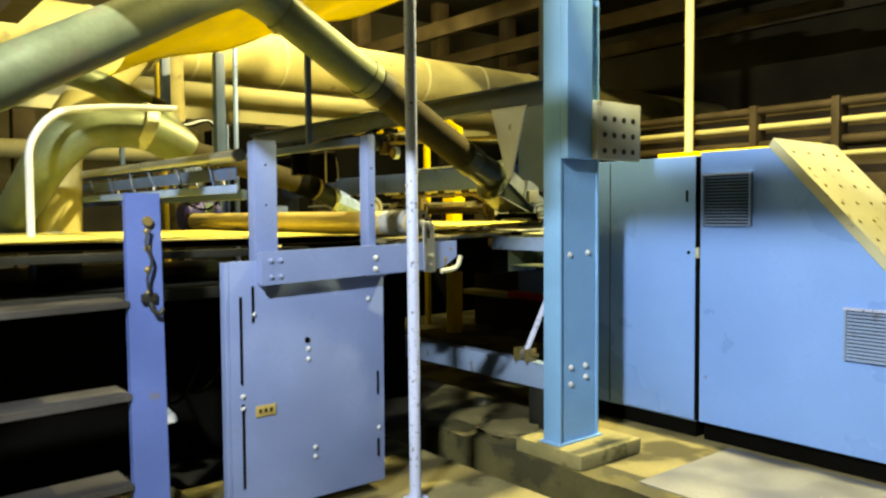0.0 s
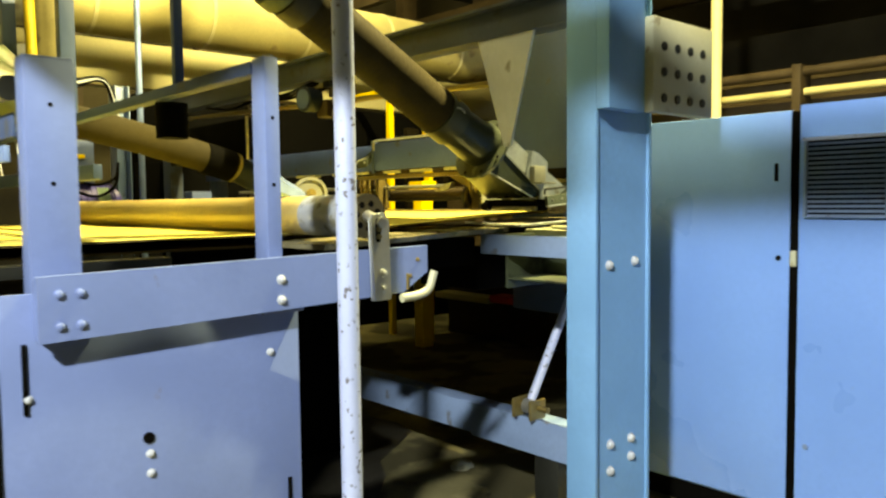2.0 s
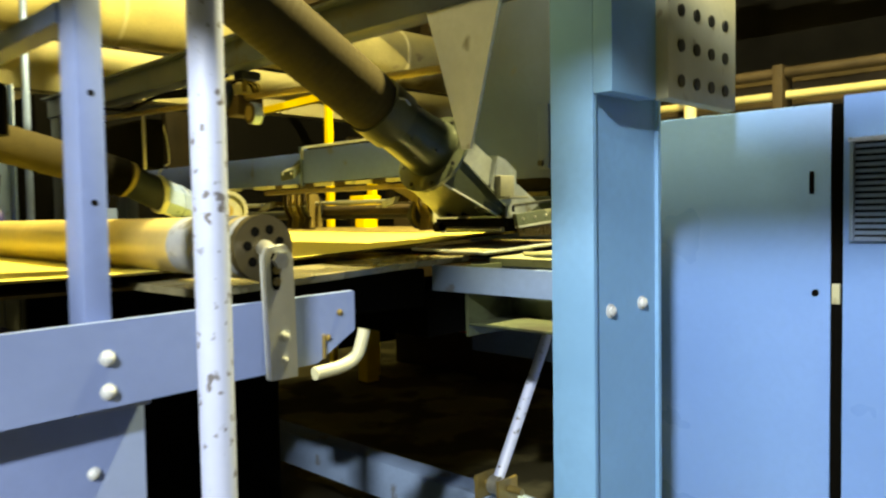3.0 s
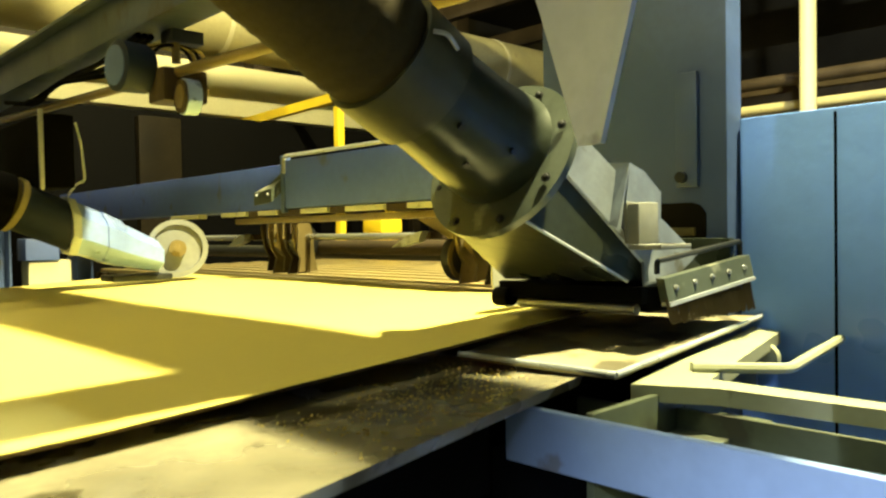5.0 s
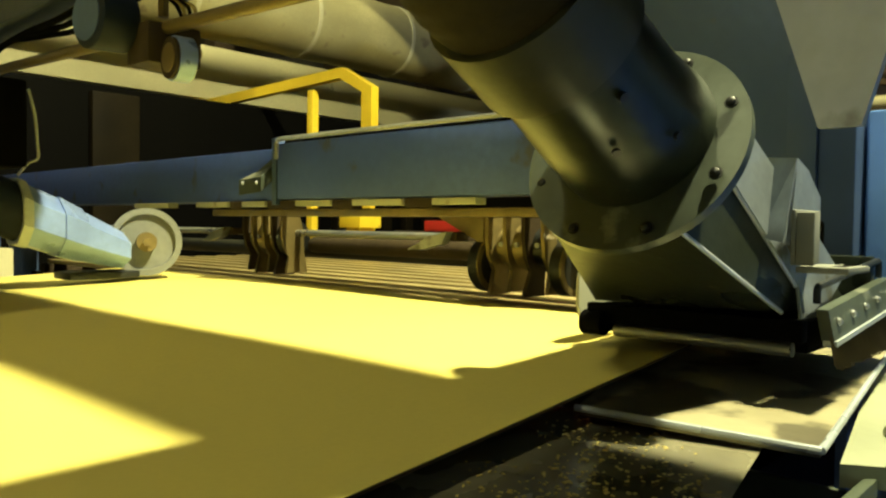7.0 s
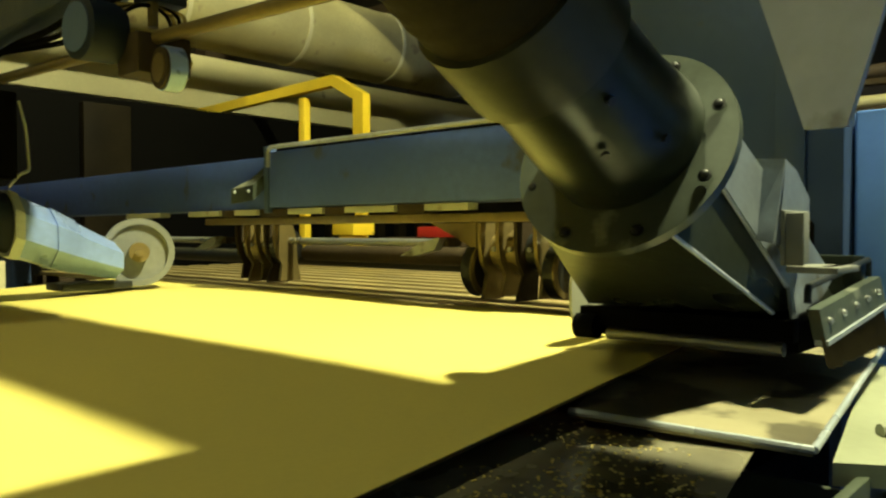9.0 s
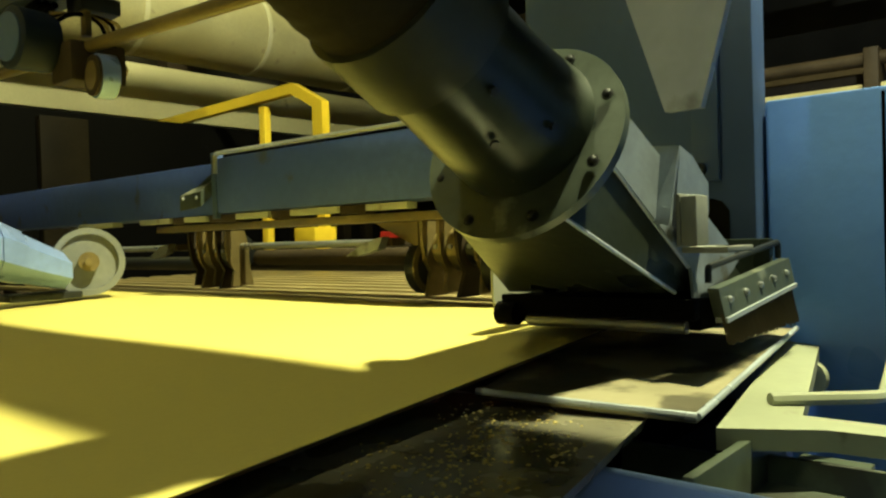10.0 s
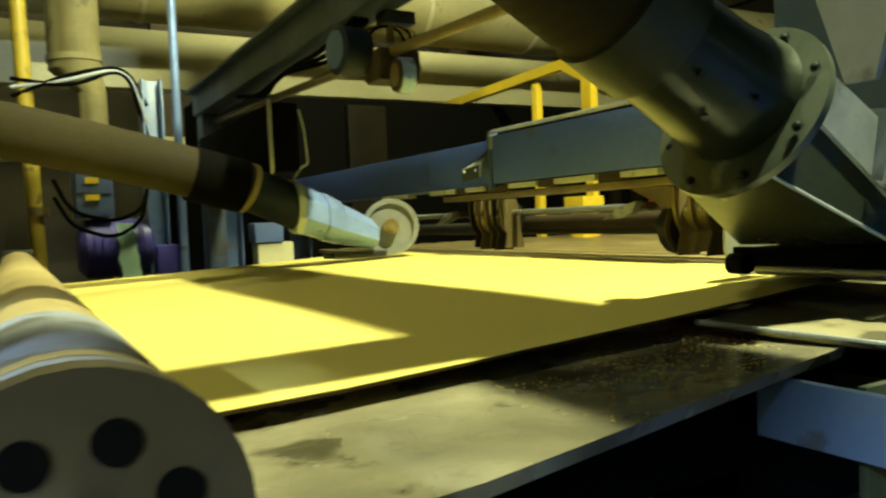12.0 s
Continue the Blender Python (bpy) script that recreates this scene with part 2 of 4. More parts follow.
def bent(points, radius=0.05, steps=5):
    """Rounds the corners of a line of points."""
    pts = [Vector(p) for p in points]
    out = [pts[0]]
    for a, b, c in zip(pts, pts[1:], pts[2:]):
        r = min(radius, (a - b).length * 0.45, (c - b).length * 0.45)
        s, e = b + (a - b).normalized() * r, b + (c - b).normalized() * r
        for i in range(steps + 1):
            t = i / steps
            out.append(s * (1 - t) ** 2 + b * 2 * t * (1 - t) + e * t * t)
    out.append(pts[-1])
    return out


# ---- the hall ----
bm = B()
for x0, y0, x1, y1, top in ((-8, -6, 3.25, 14, 0), (3.74, -6, 16, 14, 0), (3.25, -6, 3.74, 1.6, 0), (3.25, 4.25, 3.74, 14, 0), (3.25, 1.6, 3.74, 4.25, -0.36)):
    box(bm, x0, y0, -0.6, x1, y1, top)
single("floor", bm, CONCRETE, "oil-stained yellowish concrete floor with dirt", "floor", kind="structure")
single("wall_north", box(B(), -8, 14, -0.2, 16, 14.3, 6), WALL, "dark dirty factory wall far behind the line", "wall", kind="structure")
single("wall_south", box(B(), -8, -6.3, -0.2, 16, -6, 6), WALL, "dark factory wall closing the aisle", "wall", kind="structure")
single("wall_west", box(B(), -8.3, -6.3, -0.2, -8, 14.3, 6), WALL, "dark factory end wall", "wall", kind="structure")
single("wall_east", box(B(), 16, -6.3, -0.2, 16.3, 14.3, 6), WALL, "dark factory end wall past the machines", "wall", kind="structure")
single("ceiling", box(B(), -8.3, -6.3, 6, 16.3, 14.3, 6.2), WALL, "dark unlit factory ceiling", "ceiling", kind="structure")
single("floor_plate", box(B(), 3.80, 0.3, 0.0, 4.78, 2.50, 0.012, 0.003), FLOORPLATE, "grey steel floor plate beside the blue cabinets", "floor plate", kind="structure")


def fluorescent(at, along, warm=True):
    x, y, z = at
    ob = thing("ceiling_light", "long white fluorescent batten hanging under the ceiling", "ceiling light", at, "hall lights")
    hx, hy = (0.65, 0.07) if along == "x" else (0.07, 0.65)
    part("housing", box(B(), x - hx, y - hy, z, x + hx, y + hy, z + 0.06, 0.01), PALEGREY, ob)
    a, b = ((x - 0.6, y, z - 0.02), (x + 0.6, y, z - 0.02)) if along == "x" else ((x, y - 0.6, z - 0.02), (x, y + 0.6, z - 0.02))
    part("tube", cyl(B(), a, b, 0.016, 10), TUBE, ob, "glowing fluorescent tube")
    part("rod", cyl(B(), (x, y, z + 0.06), (x, y, 6), 0.012, 8), PALEGREY, ob)


fluorescent((5.0, 3.12, 5.6), "y")
fluorescent((6.0, 8.6, 5.6), "x")
fluorescent((1.6, 4.6, 5.6), "y")
fluorescent((4.5, 7.0, 5.6), "y")
fluorescent((-1.2, 0.6, 4.36), "y")
single("crane_girder", box(B(), 0.98, -6, 3.26, 1.10, 1.75, 3.37, 0.004), BROWN, "unseen girder added above the aisle to shade the cabinets", "girder", kind="structure")
single("crane_girder", box(B(), 0.98, 1.7505, 3.05, 1.10, 1.9695, 4.05, 0.004), BROWN, "deep end of the added shade girder", "girder", kind="structure")
single("crane_girder", box(B(), 0.98, 1.97, 3.0, 1.10, 4.6, 4.05, 0.004), BROWN, "deep middle of the added shade girder", "girder", kind="structure")
single("crane_girder", box(B(), 0.98, 1.97, 2.90, 1.10, 2.3895, 2.9995, 0.004), BROWN, "short hanging web of the added shade girder", "girder", kind="structure")
single("crane_girder", box(B(), 0.98, 2.47, 2.6, 1.10, 4.6, 2.9995, 0.004), BROWN, "hanging lower web of the added shade girder", "girder", kind="structure")
single("crane_girder", box(B(), 0.9, 1.8, 4.0505, 1.2, 2.1, 6.0, 0.004), BROWN, "hanger of the added shade girder", "girder", kind="structure")

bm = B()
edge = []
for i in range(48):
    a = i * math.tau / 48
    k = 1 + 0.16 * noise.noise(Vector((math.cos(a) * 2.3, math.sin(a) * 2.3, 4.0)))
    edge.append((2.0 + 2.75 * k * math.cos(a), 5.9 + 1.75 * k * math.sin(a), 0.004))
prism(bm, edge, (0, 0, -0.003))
single("oil_stain", bm, SHADEFLOOR, "oily floor patch blackened to stand in for the shade under the line", "stain", kind="structure")

# ---- concrete footing ----
plinth = thing("concrete_footing", "rough stained concrete footing under the blue post", "footing", (3.9, 3.1, 0))
part("block", box(B(), 3.69, 2.83, 0.005, 4.28, 3.38, 0.10, 0.015), FOOTING, plinth)
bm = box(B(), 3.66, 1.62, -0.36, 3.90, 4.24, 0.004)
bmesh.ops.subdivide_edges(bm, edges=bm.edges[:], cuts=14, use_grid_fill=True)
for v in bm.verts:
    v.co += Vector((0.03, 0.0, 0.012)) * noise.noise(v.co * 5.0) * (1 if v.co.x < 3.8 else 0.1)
part("kerb", bm, KERB, plinth, "crumbling stained concrete kerb along the pit, darkened as its shaded side")

# ---- blue post ----
post = thing("steel_post", "blue painted steel H-section post bolted to a concrete footing", "post", (3.9, 3.1, 0.1))
part("flange", box(B(), 3.745, 3.045, 0.1, 3.763, 3.185, 2.9, 0.003), BLUE, post)
part("flange", box(B(), 4.102, 3.05, 0.1, 4.120, 3.185, 2.9, 0.003), BLUE, post)
part("web", box(B(), 3.7635, 3.062, 0.1, 4.1015, 3.080, 2.9), BLUE, post)
part("head_box", box(B(), 3.745, 2.985, 1.885, 3.975, 3.0445, 2.9, 0.004), BLUE, post)
part("base_plate", box(B(), 3.725, 3.03, 0.1, 4.14, 3.20, 0.112, 0.003), BLUE, post)
for bx, bz in ((3.85, 1.29), (4.02, 1.298), (3.86, 0.577), (4.0, 0.575), (3.86, 0.47), (4.0, 0.50)):
    bolt((bx, 3.062, bz), (0, -1, 0), 0.018, post)
jbox = thing("junction_box", "beige metal junction box with rows of knockouts on the post", "junction box", (4.2, 3.0, 1.885))
part("body", box(B(), 3.98, 2.95, 1.885, 4.42, 2.999, 2.25, 0.006), IVORY, jbox)
for i in range(4):
    for k in range(3):
        part("knockout", cyl(B(), (4.05 + 0.095 * i, 2.9495, 1.94 + 0.1 * k), (4.05 + 0.095 * i, 2.944, 1.94 + 0.1 * k), 0.018, 12), DARKSTEEL, jbox)

# ---- blue cabinets ----
XC = 4.83


def grille(parent, y0, y1, z0, z1, n):
    g = part("vent_grille", box(B(), XC - 0.028, y0, z0, XC - 0.0205, y1, z1), BLACK, parent, "dark louvred vent grille")
    for y in (y0, y1 - 0.012):
        part("frame_side", box(B(), XC - 0.05, y, z0, XC - 0.0285, y + 0.012, z1, 0.002), TABLEBLUE, g)
    step = (z1 - z0) / n
    for i in range(n):
        z = z0 + i * step
        part("slat", prism(B(), ((XC - 0.046, y0 + 0.012, z), (XC - 0.042, y0 + 0.012, z), (XC - 0.029, y0 + 0.012, z + step * 0.6), (XC - 0.033, y0 + 0.012, z + step * 0.6)), (0, y1 - y0 - 0.024, 0)), TABLEBLUE, g)
    part("hood_lip", box(B(), XC - 0.056, y0 - 0.004, z1, XC - 0.0205, y1 + 0.004, z1 + 0.014), CHIPPED, g)


cab = thing("machine_cabinet", "tall blue enamelled machine cabinet with a plain door", "cabinet", (5.2, 3.2, 0.1))
part("body", box(B(), XC + 0.006, 2.785, 0.11, 5.7, 3.90, 1.93, 0.012), CABBLUE, cab)
part("door", box(B(), XC - 0.02, 2.787, 0.13, XC + 0.004, 3.855, 1.93, 0.006), CABBLUE, cab)
for y in (3.63, 3.50):
    part("panel_joint", box(B(), XC - 0.0225, y, 0.14, XC - 0.0205, y + 0.006, 1.92), BLACK, cab)
part("side_panel", box(B(), XC - 0.075, 3.86, 0.9, XC + 0.004, 4.42, 2.6, 0.006), OLDBLUE, cab, "dull grey-blue side panel")
opening = part("cable_opening", prism(B(), [(XC - 0.0755, 3.915, 1.48), (XC - 0.0755, 3.915, 1.70), (XC - 0.0755, 3.93, 1.72), (XC - 0.0755, 3.95, 1.727), (XC - 0.0755, 4.22, 1.727), (XC - 0.0755, 4.22, 1.48)], (-0.004, 0, 0)), DARKBROWN, cab, "dark brown cable opening")
part("terminal_bar", box(B(), XC - 0.092, 3.94, 1.645, XC - 0.0797, 4.16, 1.665, 0.003), BRASS, opening)
part("kick_base", box(B(), XC + 0.03, 2.8, 0.0, 5.65, 3.88, 0.108), BLACK, cab)
part("gap_seal", box(B(), XC - 0.016, 2.7475, 0.13, XC + 0.004, 2.7865, 1.925), BLACK, cab)
part("latch", box(B(), XC - 0.034, 2.84, 1.62, XC - 0.0205, 2.855, 1.70, 0.004), BLACK, cab)
part("key_hole", cyl(B(), (XC - 0.0205, 2.835, 1.275), (XC - 0.026, 2.835, 1.275), 0.012, 12), BLACK, cab)
part("hinge", box(B(), XC - 0.03, 2.755, 1.24, XC - 0.004, 2.781, 1.31, 0.004), IVORY, cab)
plate_y = 3.96
kp = part("key_plate", box(B(), XC - 0.09, plate_y - 0.03, 1.765, XC - 0.0755, plate_y + 0.03, 2.05, 0.004), OLDBLUE, cab, "worn key switch plate")
part("key", cyl(B(), (XC - 0.0905, plate_y + 0.01, 1.79), (XC - 0.105, plate_y + 0.01, 1.79), 0.014, 12), DARKSTEEL, kp)

cab2 = thing("machine_cabinet", "blue enamelled machine cabinet with sloped top and louvred vents", "cabinet", (5.2, 1.8, 0.1))
outline = [(XC - 0.02, 2.747, 0.13), (XC - 0.02, 2.747, 1.95), (XC - 0.02, 2.25, 1.95), (XC - 0.02, 1.3, 0.92), (XC - 0.02, 0.5, 0.92), (XC - 0.02, 0.5, 0.13)]
part("door", prism(B(), outline, (0.024, 0, 0)), CABBLUE, cab2)
part("body", prism(B(), [(XC + 0.0045, p[1] - 0.006 if p[1] > 2 else p[1] + 0.006, p[2] - 0.004) for p in outline], (0.8, 0, 0)), CABBLUE, cab2)
part("kick_base", box(B(), XC + 0.03, 0.55, 0.0, 5.55, 2.74, 0.115), BLACK, cab2)
part("slope_cover", prism(B(), [(XC - 0.035, 2.27, 1.955), (XC - 0.035, 1.29, 0.895), (XC - 0.035, 1.25, 0.935), (XC - 0.035, 2.24, 2.005)], (0.86, 0, 0)), IVORY, cab2, "cream sloping cover plate with drilled dots")
for i in range(9):
    for k in range(4):
        f = 0.08 + 0.1 * i
        part("dot", cyl(B(), (XC + 0.06 + 0.2 * k, 2.243 - 0.99 * f - 0.0006, 2.002 - 1.07 * f), (XC + 0.06 + 0.2 * k, 2.237 - 0.99 * f, 2.008 - 1.07 * f), 0.012, 8), BRASS, cab2)
grille(cab2, 2.38, 2.72, 1.46, 1.79, 16)
grille(cab2, 1.44, 1.80, 0.69, 0.98, 14)
part("key_hole", cyl(B(), (XC - 0.0205, 2.70, 0.44), (XC - 0.028, 2.70, 0.44), 0.012, 12), TABLEBLUE, cab2)

# ---- guard panel with its bar and uprights ----
guard = thing("guard_panel", "lilac-blue sheet metal guard panel with bolts and slots", "guard panel", (2.2, 3.4, 0))
part("panel", box(B(), 1.74, 3.372, 0.06, 2.645, 3.384, 1.325, 0.003), LILAC, guard)
part("side_fold", box(B(), 1.718, 3.374, 0.06, 1.7395, 3.43, 1.32, 0.003), LILAC, guard)
part("side_fold", box(B(), 2.632, 3.3845, 0.06, 2.645, 3.50, 1.20, 0.003), LILAC, guard)
for sx, z0, z1 in ((1.86, 1.02, 1.2), (1.795, 0.72, 1.15), (1.80, 0.2, 0.62), (2.60, 0.55, 0.68), (2.60, 0.2, 0.3)):
    part("slot", box(B(), sx - 0.006, 3.366, z0, sx + 0.006, 3.3716, z1, 0.002), BLACK, guard)
part("hole", cyl(B(), (2.162, 3.367, 0.9), (2.162, 3.3717, 0.9), 0.016, 14), BLACK, guard)
for bx, bz in ((2.543, 1.088), (2.165, 0.855), (2.165, 0.80), (1.865, 1.06), (1.80, 0.66), (1.80, 0.60), (2.605, 0.36), (2.2, 0.28), (2.2, 0.33)):
    bolt((bx, 3.3715, bz), (0, -1, 0), 0.011, guard)
sign = part("notice_plate", box(B(), 1.865, 3.366, 0.545, 1.975, 3.3715, 0.60, 0.002), NOTICE, guard, "small dirty yellow notice plate")
for i in range(3):
    part("mark", box(B(), 1.882 + 0.029 * i, 3.3645, 0.562, 1.898 + 0.029 * i, 3.3656, 0.583), BROWN, sign)

bar = thing("support_bar", "lilac-blue flat steel bar bolted across the guard panel", "bar", (2.5, 3.32, 1.2))
part("flat_bar", prism(B(), [(1.88, 3.307, 1.205), (1.88, 3.307, 1.37), (3.13, 3.307, 1.392), (3.13, 3.307, 1.30), (3.02, 3.307, 1.235)], (0, 0.022, 0)), LILAC, bar)
part("spacer", box(B(), 1.885, 3.3295, 1.21, 2.03, 3.3715, 1.36, 0.003), LILAC, bar)
part("spacer", box(B(), 2.50, 3.3295, 1.21, 2.64, 3.3715, 1.36, 0.003), LILAC, bar)
for bx, bz in ((2.55, 1.315), (2.55, 1.253), (1.93, 1.325), (1.98, 1.325), (1.93, 1.245), (1.98, 1.245)):
    bolt((bx, 3.307, bz), (0, -1, 0), 0.0135 if bx > 2 else 0.012, bar, None if bx > 2 else LILAC)
for bx, bz in ((3.085, 1.345), (3.05, 1.29)):
    bolt((bx, 3.307, bz), (0, -1, 0), 0.007, bar, BRASS)
arm = part("roller_arm", prism(B(), [(2.885, 3.285, 1.22), (2.875, 3.285, 1.485), (2.888, 3.285, 1.505), (2.925, 3.285, 1.51), (2.945, 3.285, 1.485), (2.952, 3.285, 1.22)], (0, 0.0215, 0)), PALEGREY, bar, "grey steel arm that holds the roller")
part("slot", prism(B(), [(2.9 + 0.011 * sx, 3.2842, z) for sx, z in ((-1, 1.425), (-0.6, 1.413), (0.6, 1.413), (1, 1.425), (1, 1.482), (0.6, 1.492), (-0.6, 1.492), (-1, 1.482))], (0, -0.001, 0)), BLACK, arm)
for bz in (1.432, 1.456):
    part("nut", cyl(B(), (2.9, 3.283, bz), (2.9, 3.276, bz), 0.0095, 6), BRASS, arm)
bolt((2.918, 3.285, 1.31), (0, -1, 0), 0.012, arm)
bolt((2.918, 3.285, 1.26), (0, -1, 0), 0.008, arm)
part("pin", cyl(B(), (3.035, 3.302, 1.245), (3.035, 3.302, 1.30), 0.004, 8), BRASS, bar)
part("hooked_pipe", tube(B(), bent([(2.985, 3.27, 1.222), (3.06, 3.27, 1.226), (3.105, 3.268, 1.242), (3.125, 3.265, 1.305)], 0.05), 0.015, 10), IVORY, bar, "bent cream pipe end")

for x0, x1, y0, y1, top in ((1.888, 2.01, 3.386, 3.46, 1.915), (2.522, 2.570, 3.3295, 3.41, 1.975)):
    wide = x1 - x0 > 0.1
    up = thing("frame_upright", "light blue steel channel upright with bolt holes" if wide else "narrow blue steel upright that carries the cross rail", "upright", (x0, y0, 1.33), "frame uprights")
    if wide:
        part("face", box(B(), x0, y0, 1.325, x1, y0 + 0.008, top, 0.002), LILAC, up)
        part("flange", box(B(), x0, y0 + 0.0085, 1.21, x0 + 0.008, y1, top, 0.002), LILAC, up)
        part("flange", box(B(), x1 - 0.008, y0 + 0.0085, 1.21, x1, y1, top, 0.002), LILAC, up)
    else:
        part("bar", box(B(), x0, y0, 1.365, x1, y1, top, 0.004), LILAC, up)
    part("cap", box(B(), x0 + 0.002, y0 + 0.002, top, x1 - 0.002, y1 - 0.002, top + 0.006, 0.002), LILAC, up)
    for bz in (1.6, 1.8):
        part("hole", cyl(B(), ((x0 + x1) / 2, y0 + 0.0003, bz), ((x0 + x1) / 2, y0 - 0.0015, bz), 0.006, 10), BLACK, up)

pole = thing("handrail_pole", "lilac painted steel pole with chipped paint spots", "pole", (2.664, 3.125, 0))
part("shaft", cyl(B(), (2.672, 3.125, 0.01), (2.660, 3.125, 3.0), 0.031, 20), CHIPPED, pole)
part("foot", cyl(B(), (2.672, 3.125, 0), (2.672, 3.125, 0.012), 0.07, 20), CHIPPED, pole)
part("top_rail", tube(B(), bent([(2.66, 3.125, 2.99), (2.66, 3.125, 3.05), (1.2, 3.125, 3.05)], 0.06), 0.03, 12), CHIPPED, pole)

# ---- roller ----
RX, RZ = 2.975, 1.497
roller = thing("idler_roller", "long kraft-dusted steel idler roller with drilled end flange", "roller", (RX, 5.0, 1.42))
part("shell", cyl(B(), (RX, 3.79, RZ), (RX, 6.9, RZ), 0.074, 32), ROLLKRAFT, roller)
part("sleeve", cyl(B(), (RX, 3.47, RZ), (RX, 3.7895, RZ), 0.076, 32), SLEEVE, roller, "pale grey worn sleeve")
fl = part("end_flange", cyl(B(), (RX, 3.445, RZ), (RX, 3.469, RZ), 0.079, 32), FLANGE, roller, "brassy end flange with round holes")
for k in range(7):
    a = k * math.tau / 7 + 1.22
    c = (RX + 0.045 * math.cos(a), RZ + 0.045 * math.sin(a))
    part("hole", cyl(B(), (c[0], 3.4435, c[1]), (c[0], 3.4449, c[1]), 0.0115, 16), BLACK, fl)
part("dust_band", ring(B(), (RX, 3.505, RZ), (RX, 3.525, RZ), 0.0768, 0.0762, 32), ROLLKRAFT, roller, "stripe of board dust")
part("axle", cyl(B(), (RX - 0.06, 3.308, RZ - 0.015), (RX, 3.444, RZ), 0.02, 14), STEEL, roller)
part("axle_nut", cyl(B(), (RX - 0.065, 3.272, RZ - 0.02), (RX - 0.065, 3.2845, RZ - 0.02), 0.02, 6), STEEL, roller)
part("far_bearing", box(B(), RX - 0.06, 6.901, RZ - 0.1, RX + 0.06, 6.98, RZ + 0.08, 0.01), DARKSTEEL, roller)

# ---- board and deck ----
def board_z(x):
    return 1.423 if x < 2.9 else 1.423 + 0.062 * min(1.0, max(0.0, (x - 2.9) / 1.7))


def near_y(x):
    return 3.93 + 0.093 * max(0.0, x - 3.3)


def board_layer(z_top, thick, inset):
    """One layer of the web as a thin bent slab."""
    bm = B()
    xs = [-4.0, -2, 0, 1, 2, 2.5, 2.9, 3.1, 3.3, 3.5, 3.7, 3.9, 4.1, 4.3, 4.5, 4.66 - inset]
    top, low = [], []
    for x in xs:
        y0, y1 = near_y(x) + inset, 6.6 + 0.06 * max(0, x - 3) - inset
        line = [(x, y0 + (y1 - y0) * k / 12, board_z(x) + z_top + 0.002 * math.sin(x * 3 + k)) for k in range(13)]
        top.append([bm.verts.new(p) for p in line])
        low.append([bm.verts.new((p[0], p[1], p[2] - thick)) for p in line])
    for grid in (top, low):
        for a, b in zip(grid, grid[1:]):
            for k in range(12):
                bm.faces.new((a[k], a[k + 1], b[k + 1], b[k]))
    for k in (0, 12):
        for i in range(len(xs) - 1):
            bm.faces.new((top[i][k], top[i + 1][k], low[i + 1][k], low[i][k]))
    for i in (0, -1):
        for k in range(12):
            bm.faces.new((top[i][k], top[i][k + 1], low[i][k + 1], low[i][k]))
    return bm


web = thing("board_web", "wide web of yellow-brown corrugated kraft board running under the roller", "board", (2, 5.2, 1.41))
part("top_liner", board_layer(0, 0.0012, 0), KRAFT, web)
part("flute_layer", board_layer(-0.0014, 0.005, 0.003), KRAFTEDGE, web, "dark fluted core seen at the board edge")
part("bottom_liner", board_layer(-0.0066, 0.0012, 0.008), KRAFT, web)
single("board_web", box(B(), -4, 4.0, 1.372, 4.4, 6.55, 1.380), KRAFTEDGE, "lower dark board layer under the top web", "board")

deck = thing("machine_deck", "scuffed black steel deck along the board edge, dusted with board crumbs", "machine deck", (3.4, 3.8, 1.3))
bm = B()
loft(bm, [[(x, 3.60 + 0.17 * max(0, x - 3.2) / 0.83, 1.405 + dz), (x, 4.3, 1.405 + dz), (x, 4.3, 1.385 + dz), (x, 3.60 + 0.17 * max(0, x - 3.2) / 0.83 + 0.01, 1.385 + dz)] for x, dz in ((2.9, -0.012), (3.3, 0.002), (3.7, 0.010), (4.045, 0.014))])
part("deck_plate", bm, DECK, deck)
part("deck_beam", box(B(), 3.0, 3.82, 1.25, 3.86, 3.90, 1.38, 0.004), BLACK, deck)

crumbs = B()
rnd = random.Random(9)
for i in range(430):
    if i % 7 == 0:
        cx = 3.50 + 0.48 * rnd.random() ** 0.7
        cy = 3.69 + 0.22 * rnd.random() + 0.2 * max(0, cx - 3.45)
    x, y = min(4.0, cx + rnd.gauss(0, 0.026)), cy + rnd.gauss(0, 0.020)
    z = 1.405 + 0.002 + (0.010 + 0.004 * (x - 3.7) / 0.33 if x > 3.7 else 0.002 + 0.008 * (x - 3.3) / 0.4)
    w, d = rnd.uniform(0.0007, 0.0020) * (2.2 if i % 9 == 0 else 1), rnd.uniform(0.0006, 0.0024)
    box(crumbs, -w, -d, -0.0005, w, d, 0.0005, m=pose(x, y, z, rnd.uniform(-12, 12), rnd.uniform(-12, 12), rnd.uniform(0, 180)))
single("board_crumbs", crumbs, CRUMB, "yellow board crumbs scattered on the dark deck", "crumbs", kind="stuff")

wp = thing("deck_plate", "worn steel deck plate with shiny rubbed edge beside the suction nozzle", "plate", (4.4, 3.9, 1.4))
part("sheet", prism(B(), [(3.972, 4.0, 1.440), (4.038, 3.706, 1.428), (4.80, 3.80, 1.450), (4.78, 4.25, 1.452)], (0, 0, -0.008)), WORNPLATE, wp)
part("rim", tube(B(), [(3.972, 4.0, 1.441), (4.038, 3.704, 1.429)], 0.005, 8), TIN, wp, "bright rubbed edge")
part("rim", tube(B(), [(4.038, 3.704, 1.429), (4.80, 3.798, 1.451)], 0.005, 8), TIN, wp, "bright rubbed edge")

